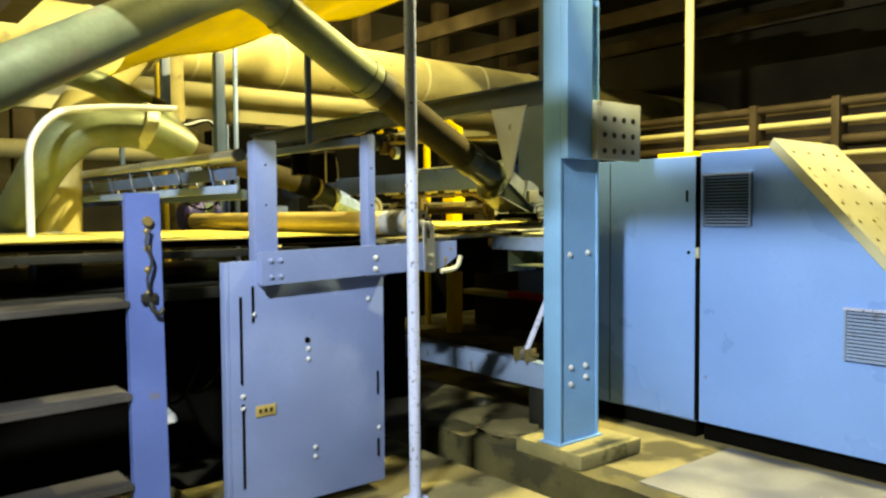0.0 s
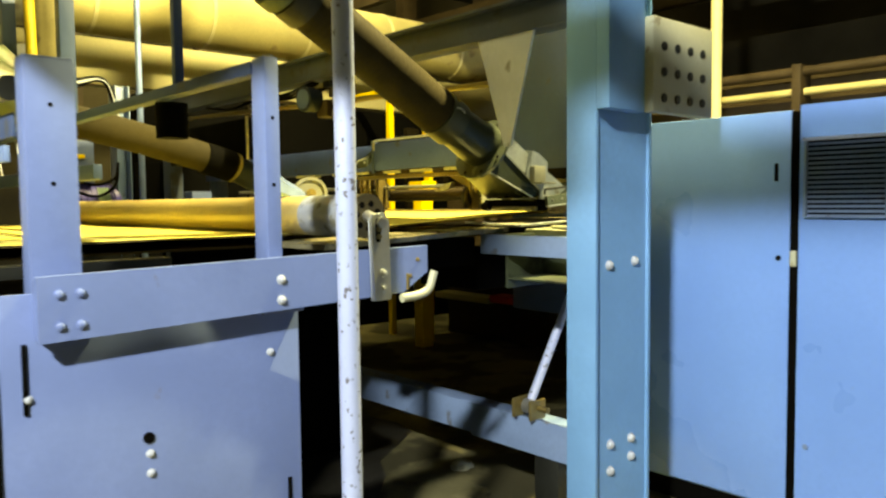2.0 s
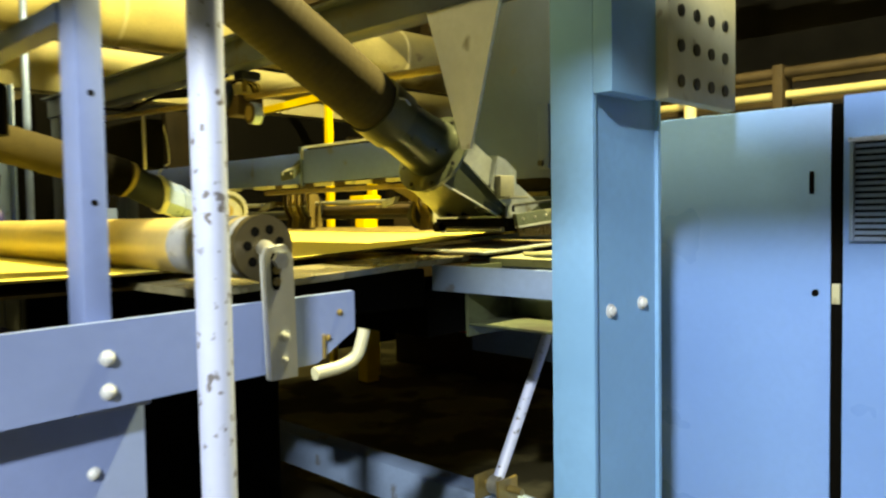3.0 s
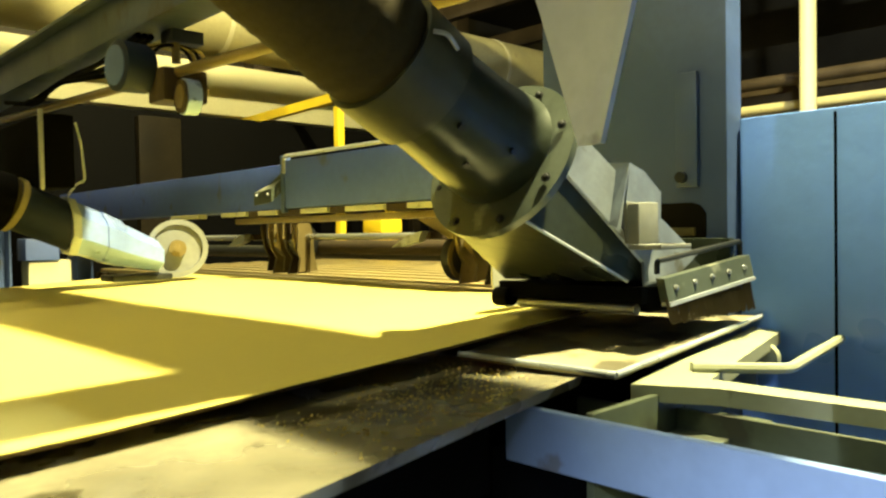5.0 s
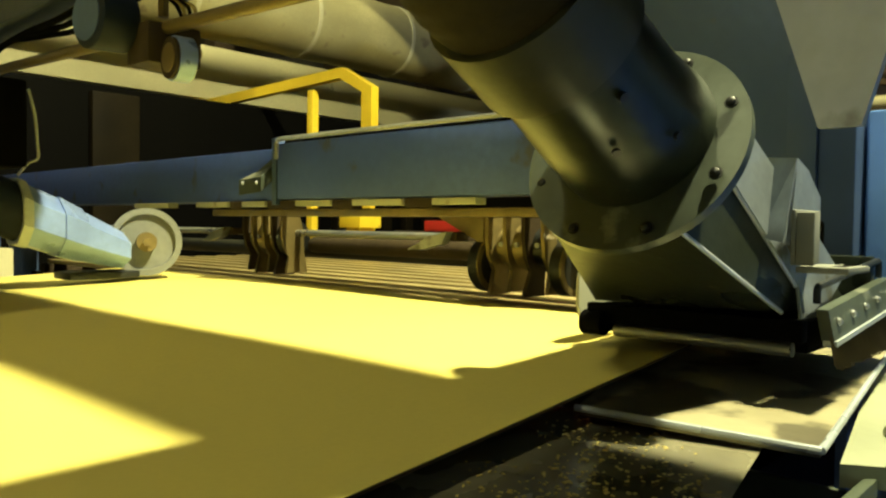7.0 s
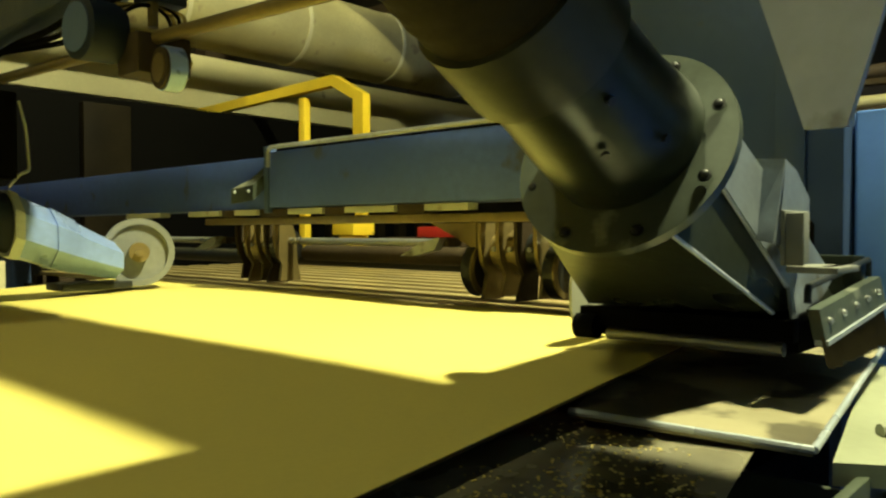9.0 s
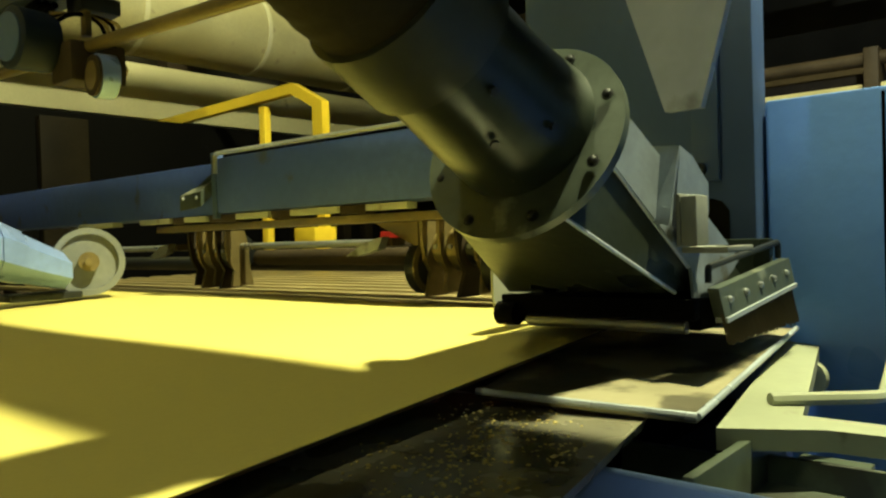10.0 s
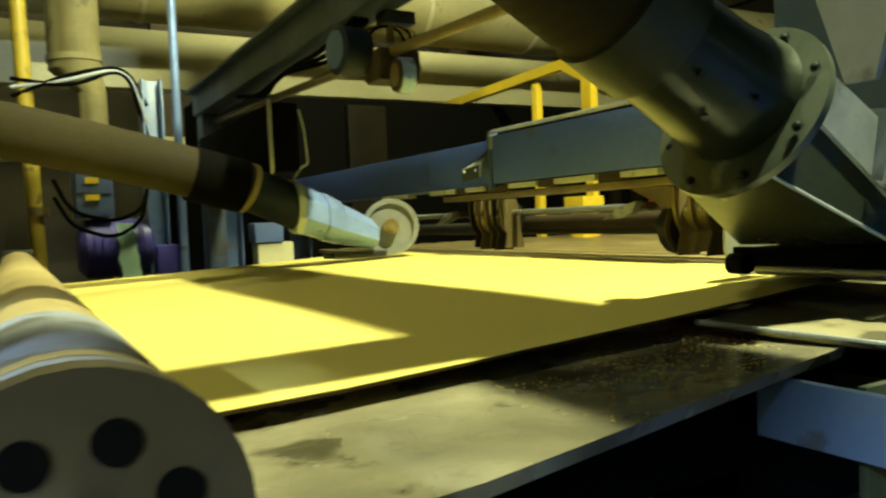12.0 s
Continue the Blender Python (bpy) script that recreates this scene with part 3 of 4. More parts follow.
table = thing("nozzle_table", "blue steel table beam under the nozzle with an ivory rim", "machine table", (4.0, 3.5, 1.3))
part("table_beam", box(B(), 3.885, 3.20, 1.302, 3.905, 3.81, 1.391, 0.003), TABLEBLUE, table)
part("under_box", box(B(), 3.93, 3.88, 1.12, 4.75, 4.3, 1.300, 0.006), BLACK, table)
part("rim", prism(B(), [(4.06, 3.69, 1.412), (4.15, 3.585, 1.405), (4.19, 3.30, 1.40), (4.235, 3.30, 1.40), (4.215, 3.63, 1.405), (5.0, 3.80, 1.418), (4.9, 3.84, 1.422)], (0, 0, -0.028)), TABLEIVORY, table, "ivory painted steel rim")
part("tray_wall", prism(B(), [(4.18, 3.66, 1.376), (4.72, 3.775, 1.388), (4.72, 3.775, 1.301), (4.18, 3.66, 1.301)], (0, 0.012, 0)), TRAYGREEN, table)
part("tray_back", box(B(), 3.906, 3.656, 1.15, 4.17, 3.67, 1.395, 0.003), TRAYGREEN, table)
part("tray_floor", box(B(), 3.906, 3.30, 1.19, 4.30, 3.655, 1.20, 0.003), TRAYGREEN, table)
part("tray_end", box(B(), 4.162, 3.672, 1.25, 4.174, 3.875, 1.348, 0.003), TRAYGREEN, table, "grimy green end panel of the tray")
part("tray_ledge", box(B(), 3.906, 3.56, 1.318, 4.30, 3.6555, 1.330, 0.003), TRAYGREEN, table, "grimy green ledge inside the tray")
part("tray_side", box(B(), 4.14, 3.20, 1.201, 4.15, 3.655, 1.365, 0.003), TRAYGREEN, table)
part("pull_handle", tube(B(), bent([(4.82, 3.775, 1.412), (4.85, 3.63, 1.41), (4.37, 3.56, 1.41), (4.24, 3.68, 1.416)], 0.025), 0.010, 8), TABLEIVORY, table, "bent ivory rod handle")
part("roller_end", cyl(B(), (4.70, 3.752, 1.366), (4.716, 3.750, 1.366), 0.034, 20), TABLEIVORY, table)

# ---- lower frame under the line ----
low_beam = thing("base_beam", "grey-blue base beam under the line with worn ends", "beam", (4.2, 4.4, 0.3))
part("beam", box(B(), 4.2, 3.5, 0.30, 4.32, 6.6, 0.465, 0.006), TABLEBLUE, low_beam)
part("end_plate", box(B(), 4.17, 3.50, 0.30, 4.1995, 4.18, 0.475, 0.004), TABLEBLUE, low_beam)
part("clevis", box(box(B(), 4.13, 3.72, 0.475, 4.24, 3.735, 0.57, 0.003), 4.13, 3.83, 0.475, 4.24, 3.845, 0.57, 0.003), BRASS, low_beam)
part("pin", cyl(B(), (4.19, 3.66, 0.53), (4.19, 3.89, 0.53), 0.014, 12), BRASS, low_beam)
part("foot", box(B(), 4.19, 3.6, 0, 4.33, 3.75, 0.299, 0.005), DARKSTEEL, low_beam)
part("foot", box(B(), 4.19, 6.3, 0, 4.33, 6.5, 0.299, 0.005), DARKSTEEL, low_beam)
strut = thing("brace_strut", "thin pale blue round brace strut leaning under the table", "strut", (4.19, 3.79, 0.53))
part("rod", cyl(B(), (4.19, 3.785, 0.53), (4.63, 3.785, 1.24), 0.022, 14), CHIPPED, strut)
part("eye", cyl(B(), (4.19, 3.765, 0.53), (4.19, 3.805, 0.53), 0.036, 16), STEEL, strut)

# ---- cross rail, girders ----
rail = thing("cross_rail", "grey-blue steel rail spanning the board on the uprights", "rail", (2.55, 6.0, 1.95))
part("rail_bar", box(B(), 2.515, 3.40, 1.935, 2.565, 9.8, 1.975, 0.004), OLDBLUE, rail)
part("girder", box(B(), 2.52, 4.9, 1.66, 2.56, 9.8, 1.73, 0.004), OLDBLUE, rail)
part("round_rail", cyl(B(), (1.90, 3.6, 1.86), (1.90, 9.5, 1.92), 0.028, 16), STEEL, rail)
part("lower_plate", box(B(), 1.89, 3.62, 1.665, 1.905, 8.6, 1.71, 0.003), TABLEBLUE, rail, "pale blue lower plate")
part("inner_plate", box(B(), 1.93, 3.7, 1.74, 1.94, 8.6, 1.81, 0.003), OLDBLUE, rail)
for i in range(9):
    part("stay_wire", cyl(B(), (1.895, 3.9 + 0.45 * i, 1.71), (1.897, 3.98 + 0.45 * i + 0.05 * (i % 3), 1.838 + 0.0045 * i), 0.005, 6), OLDBLUE, rail)
part("end_cap", cyl(B(), (1.90, 3.575, 1.859), (1.90, 3.5995, 1.8598), 0.034, 16), DARKSTEEL, rail)
for i in range(6):
    part("stay_wire", cyl(B(), (2.54, 5.2 + 0.5 * i, 1.73), (2.54, 5.35 + 0.5 * i, 1.936), 0.006, 6), PALEGREY, rail)
for y, ww in ((3.99, 0.016), (5.3, 0.035), (6.4, 0.035), (7.6, 0.02)):
    h = thing("hanger", "thin grey-blue hanger bar above the cross rail", "hanger", (2.54, y, 1.976), "hangers")
    part("strap", box(B(), 2.54 - ww, y - ww, 1.976, 2.54 + ww, y + ww, 2.74 if y < 6 else 2.95, 0.003), OLDBLUE, h)
single("cable_sensor", cyl(B(), (2.60, 4.2, 1.80), (2.60, 4.2, 1.935), 0.06, 16), BLACK, "small black round sensor housing under the rail", "sensor")

beam2 = thing("overhead_beam", "dark grey-blue overhead steel box beam across the line", "beam", (3.9, 5.5, 2.28))
part("beam", box(B(), 3.9, 3.3, 2.28, 4.02, 7.6, 2.40, 0.006), GIRDERPAINT, beam2)
part("top_flange", box(B(), 3.86, 3.3, 2.4005, 4.18, 7.6, 2.415, 0.003), GIRDERPAINT, beam2)
part("gusset", prism(B(), [(3.91, 3.84, 2.279), (3.91, 3.50, 2.279), (3.91, 3.64, 1.79), (3.91, 3.68, 1.79)], (0.012, 0, 0)), PALEGREY, beam2, "triangular hanging gusset plate")
part("post", box(B(), 3.92, 7.45, 0, 4.02, 7.6, 2.279, 0.005), GIRDERPAINT, beam2)
part("post", box(B(), 3.93, 3.3, 2.4155, 4.0, 3.4, 6.0, 0.005), GIRDERPAINT, beam2)

for k in range(3):
    part("cable", tube(B(), bent([(3.93 + 0.02 * k, 5.3, 2.272), (3.92 + 0.03 * k, 5.6, 2.23 - 0.01 * k), (3.95, 5.95 + 0.1 * k, 2.255), (3.93 + 0.02 * k, 6.4, 2.21), (3.95, 6.8, 2.268)], 0.12, 6), 0.009, 8), BLACK, beam2, "black cable slung under the beam")
guide = thing("guide_rods", "two brassy round guide rods with clamped sensor heads", "guide rod", (4.0, 5.3, 2.05))
part("rod", cyl(B(), (3.99, 3.7, 2.09), (3.99, 7.4, 2.235), 0.016, 12), BRASS, guide)
part("clamp", box(B(), 3.94, 5.16, 2.06, 4.08, 5.27, 2.16, 0.012), BROWN, guide)
part("clamp_nut", cyl(B(), (4.081, 5.21, 2.11), (4.10, 5.21, 2.11), 0.018, 6), BRASS, guide)
part("bolt", cyl(B(), (4.0, 5.2, 2.18), (4.0, 5.2, 2.24), 0.014, 6), BRASS, guide)
part("hanger", box(B(), 3.98, 5.18, 2.2405, 4.08, 5.26, 2.2795, 0.004), DARKSTEEL, guide)
d1 = part("sensor_head", cyl(B(), (3.972, 5.105, 2.065), (4.012, 5.101, 2.065), 0.052, 28), ZINC, guide, "round sensor head with a pale metal rim")
part("cap", cyl(B(), (3.964, 5.1058, 2.065), (3.9715, 5.1051, 2.065), 0.048, 28), BROWN, d1, "brown face plate")
part("lens", cyl(B(), (3.961, 5.1061, 2.065), (3.9635, 5.1059, 2.065), 0.034, 24), BRASS, d1)
part("stem", cyl(B(), (4.0, 5.13, 2.09), (4.0, 5.17, 2.11), 0.014, 10), BRASS, d1)
d2 = part("sensor_head", tube(B(), [(3.846, 5.27, 2.165), (3.852, 5.2705, 2.165), (3.862, 5.271, 2.165), (3.94, 5.277, 2.165)], 0.075, 30, radii=(0.066, 0.075, 0.075, 0.072)), NIGHTBLUE, guide, "blue-grey drum sensor head")
part("face", cyl(B(), (3.8425, 5.2697, 2.165), (3.8455, 5.27, 2.165), 0.058, 28), OLDBLUE, d2)
part("shaft", cyl(B(), (3.94, 5.277, 2.165), (3.975, 5.25, 2.13), 0.022, 12), BRASS, d2)
for k in range(4):
    part("wire", tube(B(), bent([(3.93, 5.24, 2.20 + 0.01 * k), (3.97 + 0.01 * k, 5.20, 2.235), (4.03 + 0.02 * k, 5.19, 2.22), (4.07, 5.22, 2.16)], 0.03), 0.005, 6), BRASS if k % 2 else BLACK, d2)
blk = thing("control_box", "flat black control box hanging beside the guide rods", "control box", (3.9, 6.4, 1.85))
part("case", box(B(), 3.86, 6.0, 1.85, 3.97, 7.3, 2.12, 0.01), BLACK, blk)
part("edge_trim", box(B(), 3.845, 5.985, 1.84, 3.86, 6.0, 2.13, 0.003), STEEL, blk)

XB = 4.64
blue_beam = thing("cross_beam", "long blue painted cross beam over the end of the board", "beam", (XB, 6, 1.77))
part("near_section", box(B(), XB, 4.45, 1.768, XB + 0.16, 5.636, 1.958, 0.004), BEAMBLUE, blue_beam)
part("far_section", box(B(), XB + 0.02, 5.66, 1.765, XB + 0.16, 8.4, 1.945, 0.004), BEAMBLUE, blue_beam)
part("joint_plate", box(B(), XB - 0.006, 5.6365, 1.75, XB + 0.17, 5.6595, 1.978, 0.003), OLDBLUE, blue_beam)
part("bracket", prism(B(), [(XB + 0.019, 5.665, 1.90), (XB + 0.019, 5.80, 1.845), (XB - 0.045, 5.80, 1.835), (XB - 0.045, 5.665, 1.845)], (0.0, 0, -0.052)), GREENZINC, blue_beam, "small folded steel bracket")
part("bracket_fin", prism(B(), [(XB + 0.0, 5.672, 1.846), (XB + 0.0, 5.672, 1.905), (XB - 0.03, 5.76, 1.842)], (0.006, 0, 0)), GREENZINC, blue_beam)
for y in (5.69, 5.775):
    bolt((XB - 0.0455, y, 1.825), (-1, 0, 0), 0.006, blue_beam)
part("top_trim", box(B(), XB + 0.004, 4.45, 1.9555, XB + 0.05, 5.6, 1.968, 0.003), BLACK, blue_beam)
part("top_pipe", tube(B(), bent([(XB - 0.010, 5.628, 1.905), (XB - 0.010, 5.626, 1.972), (XB - 0.002, 4.50, 1.972), (XB, 4.45, 1.99)], 0.02), 0.0075, 8), STEEL, blue_beam, "thin bright pipe along the beam")
part("leg", box(B(), XB + 0.05, 8.2, 0, XB + 0.15, 8.38, 1.764, 0.005), OLDBLUE, blue_beam)

shaft = thing("pull_roller_shaft", "oily brassy shaft with collars and drive wheels under the blue beam", "shaft", (4.85, 5.5, 1.6))
part("axle", cyl(B(), (4.86, 4.1, 1.65), (4.86, 8.1, 1.65), 0.013, 14), STEEL, shaft)
part("drum", cyl(B(), (4.93, 4.86, 1.605), (4.93, 5.80, 1.605), 0.03, 18), BROWN, shaft, "dark brown drum roller")
part("axle", cyl(B(), (5.0, 4.1, 1.58), (5.0, 8.1, 1.58), 0.03, 14), DARKSTEEL, shaft)
part("strip", box(B(), 4.70, 4.2, 1.712, 4.78, 6.15, 1.736, 0.003), BRASS, shaft, "oiled yellow metal strip")
part("gusset", prism(B(), [(4.79, 5.02, 1.7115), (4.79, 4.84, 1.7115), (4.79, 4.84, 1.64), (4.79, 4.86, 1.64)], (0.012, 0, 0)), BRASS, shaft, "oiled triangular gusset")
for k, y in enumerate((4.66, 4.72, 4.785, 5.84, 5.90, 5.965, 6.03)):
    rr = 0.055 + 0.012 * (k % 2)
    hub = part("collar", tube(B(), [(4.86, y - 0.022, 1.63), (4.86, y - 0.018, 1.63), (4.86, y + 0.018, 1.63), (4.86, y + 0.022, 1.63)], rr, 24, radii=(rr * 0.85, rr, rr, rr * 0.85)), BRASS if k % 3 else DARKSTEEL, shaft)
    part("clamp_screw", cyl(B(), (4.86 - rr - 0.006, y, 1.635), (4.86 - rr + 0.004, y, 1.635), 0.007, 8), STEEL, hub)


def lever(y, drop, lean, mat):
    """A drop-shaped side plate hung from the strip."""
    pts = [(4.785, 1.711), (4.87, 1.711), (4.885, 1.66), (4.89, 1.58), (4.905 + lean, 1.50 - drop), (4.81 + lean, 1.50 - drop), (4.82, 1.56), (4.795, 1.60), (4.785, 1.66)]
    return part("hanger_plate", prism(B(), [(x, y, z) for x, z in pts], (0, 0.012, 0)), mat, shaft)


for y, drop, lean, mat in ((4.625, 0.0, 0.0, BRASS), (4.69, 0.01, -0.02, BROWN), (4.755, 0.0, 0.0, BRASS), (4.82, 0.012, -0.01, BRASS), (5.81, 0.0, 0.0, BRASS), (5.87, 0.01, -0.015, BROWN), (5.93, 0.0, 0.0, BRASS), (6.0, 0.01, -0.01, BRASS), (6.06, 0.0, 0.0, BROWN), (7.1, 0.0, 0.0, BROWN)):
    lever(y, drop, lean, mat)
for y, rr in ((4.865, 0.082), (4.585, 0.076)):
    wheel = part("drive_wheel", cyl(B(), (4.85, y - 0.016, 1.575), (4.85, y + 0.016, 1.575), rr, 30), DARKSTEEL, shaft, "dark oily drive wheel")
    part("rim", ring(B(), (4.85, y - 0.022, 1.575), (4.85, y - 0.0165, 1.575), rr, rr - 0.018, 30), BRASS, wheel)
part("axle_stub", cyl(B(), (4.86, 4.15, 1.615), (4.86, 4.56, 1.615), 0.026, 16), BROWN, shaft)
for y in (4.92, 6.10):
    part("hook_plate", prism(B(), [(4.72, y, 1.668), (4.72, y + 0.07, 1.655), (4.72, y + 0.16, 1.612), (4.72, y + 0.11, 1.612), (4.72, y + 0.02, 1.632)], (0.03, 0, 0)), STEEL, shaft)
    part("hook_arm", box(B(), 4.7505, y - 0.01, 1.64, 4.86, y + 0.02, 1.665, 0.003), BROWN, shaft)
part("cross_bar", box(B(), 4.7955, 4.40, 1.7145, 4.81, 6.12, 1.7405, 0.002), BROWN, shaft)
for y0, y1 in ((4.30, 4.50), (4.75, 4.91), (5.03, 5.25), (5.36, 5.54), (5.72, 5.86), (5.96, 6.18), (6.4, 6.7)):
    part("tab", box(B(), XB + 0.005, y0, 1.744, XB + 0.05, y1, 1.7635, 0.002), IVORY, shaft, "pale spacer tab")
for y0, y1 in ((4.915, 5.025), (5.255, 5.355), (5.545, 5.71), (5.87, 5.95)):
    part("block", box(B(), XB + 0.012, y0, 1.737, XB + 0.05, y1, 1.7645, 0.002), BROWN, shaft)

bed = thing("slatted_bed", "bed of kraft-dusted parallel steel slats behind the board", "slatted bed", (5.8, 6, 1.4))
part("under_tray", box(B(), 4.75, 3.95, 1.36, 7.2, 8.2, 1.39), DARKBROWN, bed)
for i in range(15):
    x = 4.80 + 0.155 * i
    part("slat", box(B(), x, 4.0, 1.44, x + 0.07, 8.1, 1.462, 0.004), ROLLKRAFT, bed)
for y in (4.1, 5.5, 7.0, 8.0):
    part("bearer", box(B(), 4.75, y, 1.391, 7.1, y + 0.05, 1.4395), BROWN, bed)

# ---- suction nozzle with hose by the aisle ----
C0 = Vector((4.063, 3.968, 1.796))
J = Vector((2.949, 3.925, 2.389))
AX = (C0 - J).normalized()
UPW = AX.cross(Vector((0, 1, 0))).normalized()
nozzle = thing("suction_nozzle", "galvanised suction nozzle with round flange and brush foot on the deck", "suction nozzle", (4.3, 3.95, 1.45))
spigot = part("spigot", tube(B(), [C0 - AX * 0.42, C0 - AX * 0.25, C0 - AX * 0.10 + UPW * 0.006, C0 - AX * 0.012 + UPW * 0.018], 0.097, 40, radii=(0.097, 0.098, 0.107, 0.116)), DARKZINC, nozzle, "round zinc spigot, colour darkened for shade")
for f, h in ((0.30, -0.6), (0.55, -1.0), (0.75, -0.35)):
    q = C0 - AX * (0.25 * (1 - f) + 0.02) + (UPW * math.sin(h) - Vector((0, 1, 0)) * math.cos(h)) * (0.098 + 0.016 * f)
    part("rivet", cyl(B(), q, q + (UPW * math.sin(h) - Vector((0, 1, 0)) * math.cos(h)) * 0.005, 0.006, 10), DARKSTEEL, spigot)
flange = part("flange", ring(B(), C0 - AX * 0.011, C0 + AX * 0.004, 0.163, 0.06, 52), GREENZINC, nozzle, "round bolted flange")
e1, e2 = AX.cross(Vector((0, 1, 0))).normalized(), Vector((0, 1, 0))
for k in range(8):
    a = k * math.tau / 8 + 0.42
    bolt(C0 - AX * 0.0115 + (e1 * math.cos(a) + e2 * math.sin(a)) * 0.142, -AX, 0.008, flange, DARKSTEEL)
clip = part("hose_clip", ring(B(), C0 - AX * 0.345, C0 - AX * 0.24, 0.1115, 0.0985, 40), CLIPBAND, nozzle, "dark hose clip band")
part("screw", tube(B(), bent([C0 - AX * 0.325 + Vector((0, -0.113, 0.02)), C0 - AX * 0.30 + Vector((0, -0.122, 0.03)), C0 - AX * 0.265 + Vector((0, -0.112, 0.03))], 0.01), 0.004, 8), STEEL, clip)
back = C0 + AX * 0.012
low_near, low_far = back - e2 * 0.092 - e1 * 0.121, back + e2 * 0.105 - e1 * 0.121
top_far, top_near = back + e2 * 0.105 + e1 * 0.10, back - e2 * 0.092 + e1 * 0.10
foot = [Vector(p) for p in ((4.279, 3.836, 1.562), (4.285, 4.160, 1.556), (4.66, 4.160, 1.56), (4.60, 3.832, 1.56))]
ridge_top, ridge_low = back - e2 * 0.092 + e1 * 0.015, Vector((4.318, 3.832, 1.60))
bm = B()
v = [bm.verts.new(p) for p in (low_near, low_far, top_far, top_near, *foot, ridge_top, ridge_low)]
for face in ((0, 1, 5), (0, 5, 4), (1, 2, 6, 5), (2, 3, 7), (2, 7, 6), (0, 4, 9, 8), (3, 8, 9), (3, 9, 7), (4, 7, 9)):
    bm.faces.new([v[i] for i in face])
part("hood", bm, DARKZINC, nozzle, "folded galvanised hood, colour darkened for shade")
part("seam", tube(B(), [low_near + Vector((-0.002, -0.002, 0)), foot[0] + Vector((-0.002, -0.002, 0))], 0.0035, 8), TIN, nozzle, "bright folded seam")
part("seam", tube(B(), [ridge_top + Vector((0, -0.004, 0)), ridge_low + Vector((0, -0.004, 0))], 0.003, 8), TIN, nozzle, "bright folded seam")
part("cheek", loft(B(), [[p + Vector((0, dy, 0)) for p in (ridge_top, top_near, Vector((4.36, 3.832, 1.70)), Vector((4.52, 3.824, 1.606)), Vector((4.395, 3.82, 1.549)), Vector((4.304, 3.822, 1.552)), ridge_low)] for dy in (-0.009, -0.004)]), HOODSHEET, nozzle, "side cheek plate, coloured paler as the lit side")
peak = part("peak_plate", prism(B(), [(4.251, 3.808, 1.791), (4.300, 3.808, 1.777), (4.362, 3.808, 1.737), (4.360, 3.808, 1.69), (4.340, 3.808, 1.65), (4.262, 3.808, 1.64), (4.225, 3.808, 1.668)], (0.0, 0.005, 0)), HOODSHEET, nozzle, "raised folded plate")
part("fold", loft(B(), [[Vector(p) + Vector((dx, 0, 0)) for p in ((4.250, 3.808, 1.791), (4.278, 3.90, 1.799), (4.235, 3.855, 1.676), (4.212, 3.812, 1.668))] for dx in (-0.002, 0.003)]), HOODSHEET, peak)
bracket = part("angle_bracket", box(B(), 4.226, 3.800, 1.636, 4.338, 3.8075, 1.716, 0.003), DUSTGREY, nozzle, "pale angle bracket")
part("leg", box(B(), 4.226, 3.730, 1.626, 4.338, 3.7995, 1.6355, 0.002), DUSTGREY, bracket)
part("rib", box(B(), 4.2255, 3.775, 1.6365, 4.232, 3.7995, 1.712, 0.002), DUSTGREY, bracket)
for sx in (4.262, 4.302):
    part("slot", box(B(), sx - 0.012, 3.742, 1.6356, sx + 0.012, 3.756, 1.6364), BLACK, bracket)
part("foot_bar", box(B(), 4.275, 3.802, 1.518, 4.30, 4.172, 1.552, 0.003), BLACK, nozzle, "black rubber-edged foot bar")
part("foot_frame", box(B(), 4.3005, 3.802, 1.500, 4.66, 4.165, 1.550, 0.003), BLACK, nozzle)
part("foot_knob", cyl(B(), (4.276, 4.135, 1.517), (4.276, 4.176, 1.517), 0.022, 14), BLACK, nozzle)
part("far_cheek", prism(B(), [(4.42, 4.187, 1.652), (4.325, 4.187, 1.660), (4.288, 4.187, 1.635), (4.272, 4.187, 1.59), (4.272, 4.187, 1.545), (4.288, 4.187, 1.505), (4.325, 4.187, 1.486), (4.42, 4.187, 1.492)], (0, 0.006, 0)), IVORY, nozzle, "rounded pale side cheek")
part("cross_tube", cyl(B(), (4.288, 3.82, 1.506), (4.288, 4.12, 1.506), 0.011, 10), STEEL, nozzle)
part("back_plate", box(B(), 4.64, 3.80, 1.56, 4.665, 4.15, 1.64, 0.003), DARKZINC, nozzle)
seg = part("clamp_bar", prism(B(), [(4.325, 3.772, 1.520), (4.325, 3.782, 1.566), (4.70, 3.782, 1.600), (4.70, 3.772, 1.552)], (0, 0.018, 0)), GREENZINC, nozzle, "bolted clamp bar over the brush")
part("lip", prism(B(), [(4.325, 3.768, 1.5195), (4.70, 3.768, 1.5515), (4.70, 3.768, 1.544), (4.325, 3.768, 1.512)], (0, 0.02, 0)), TIN, seg)
for i in range(5):
    bolt((4.36 + 0.075 * i, 3.7765, 1.547 + 0.0066 * i), (0, -1, 0.2), 0.006, seg, STEEL)
part("edge_rail", tube(B(), bent([(4.33, 3.80, 1.575), (4.33, 3.80, 1.60), (4.69, 3.80, 1.632), (4.69, 3.80, 1.60)], 0.01), 0.006, 8), DARKSTEEL, nozzle, "thin wire rail over the clamp")
bm = B()
rnd = random.Random(4)
for i in range(280):
    x = 4.32 + 0.37 * i / 280
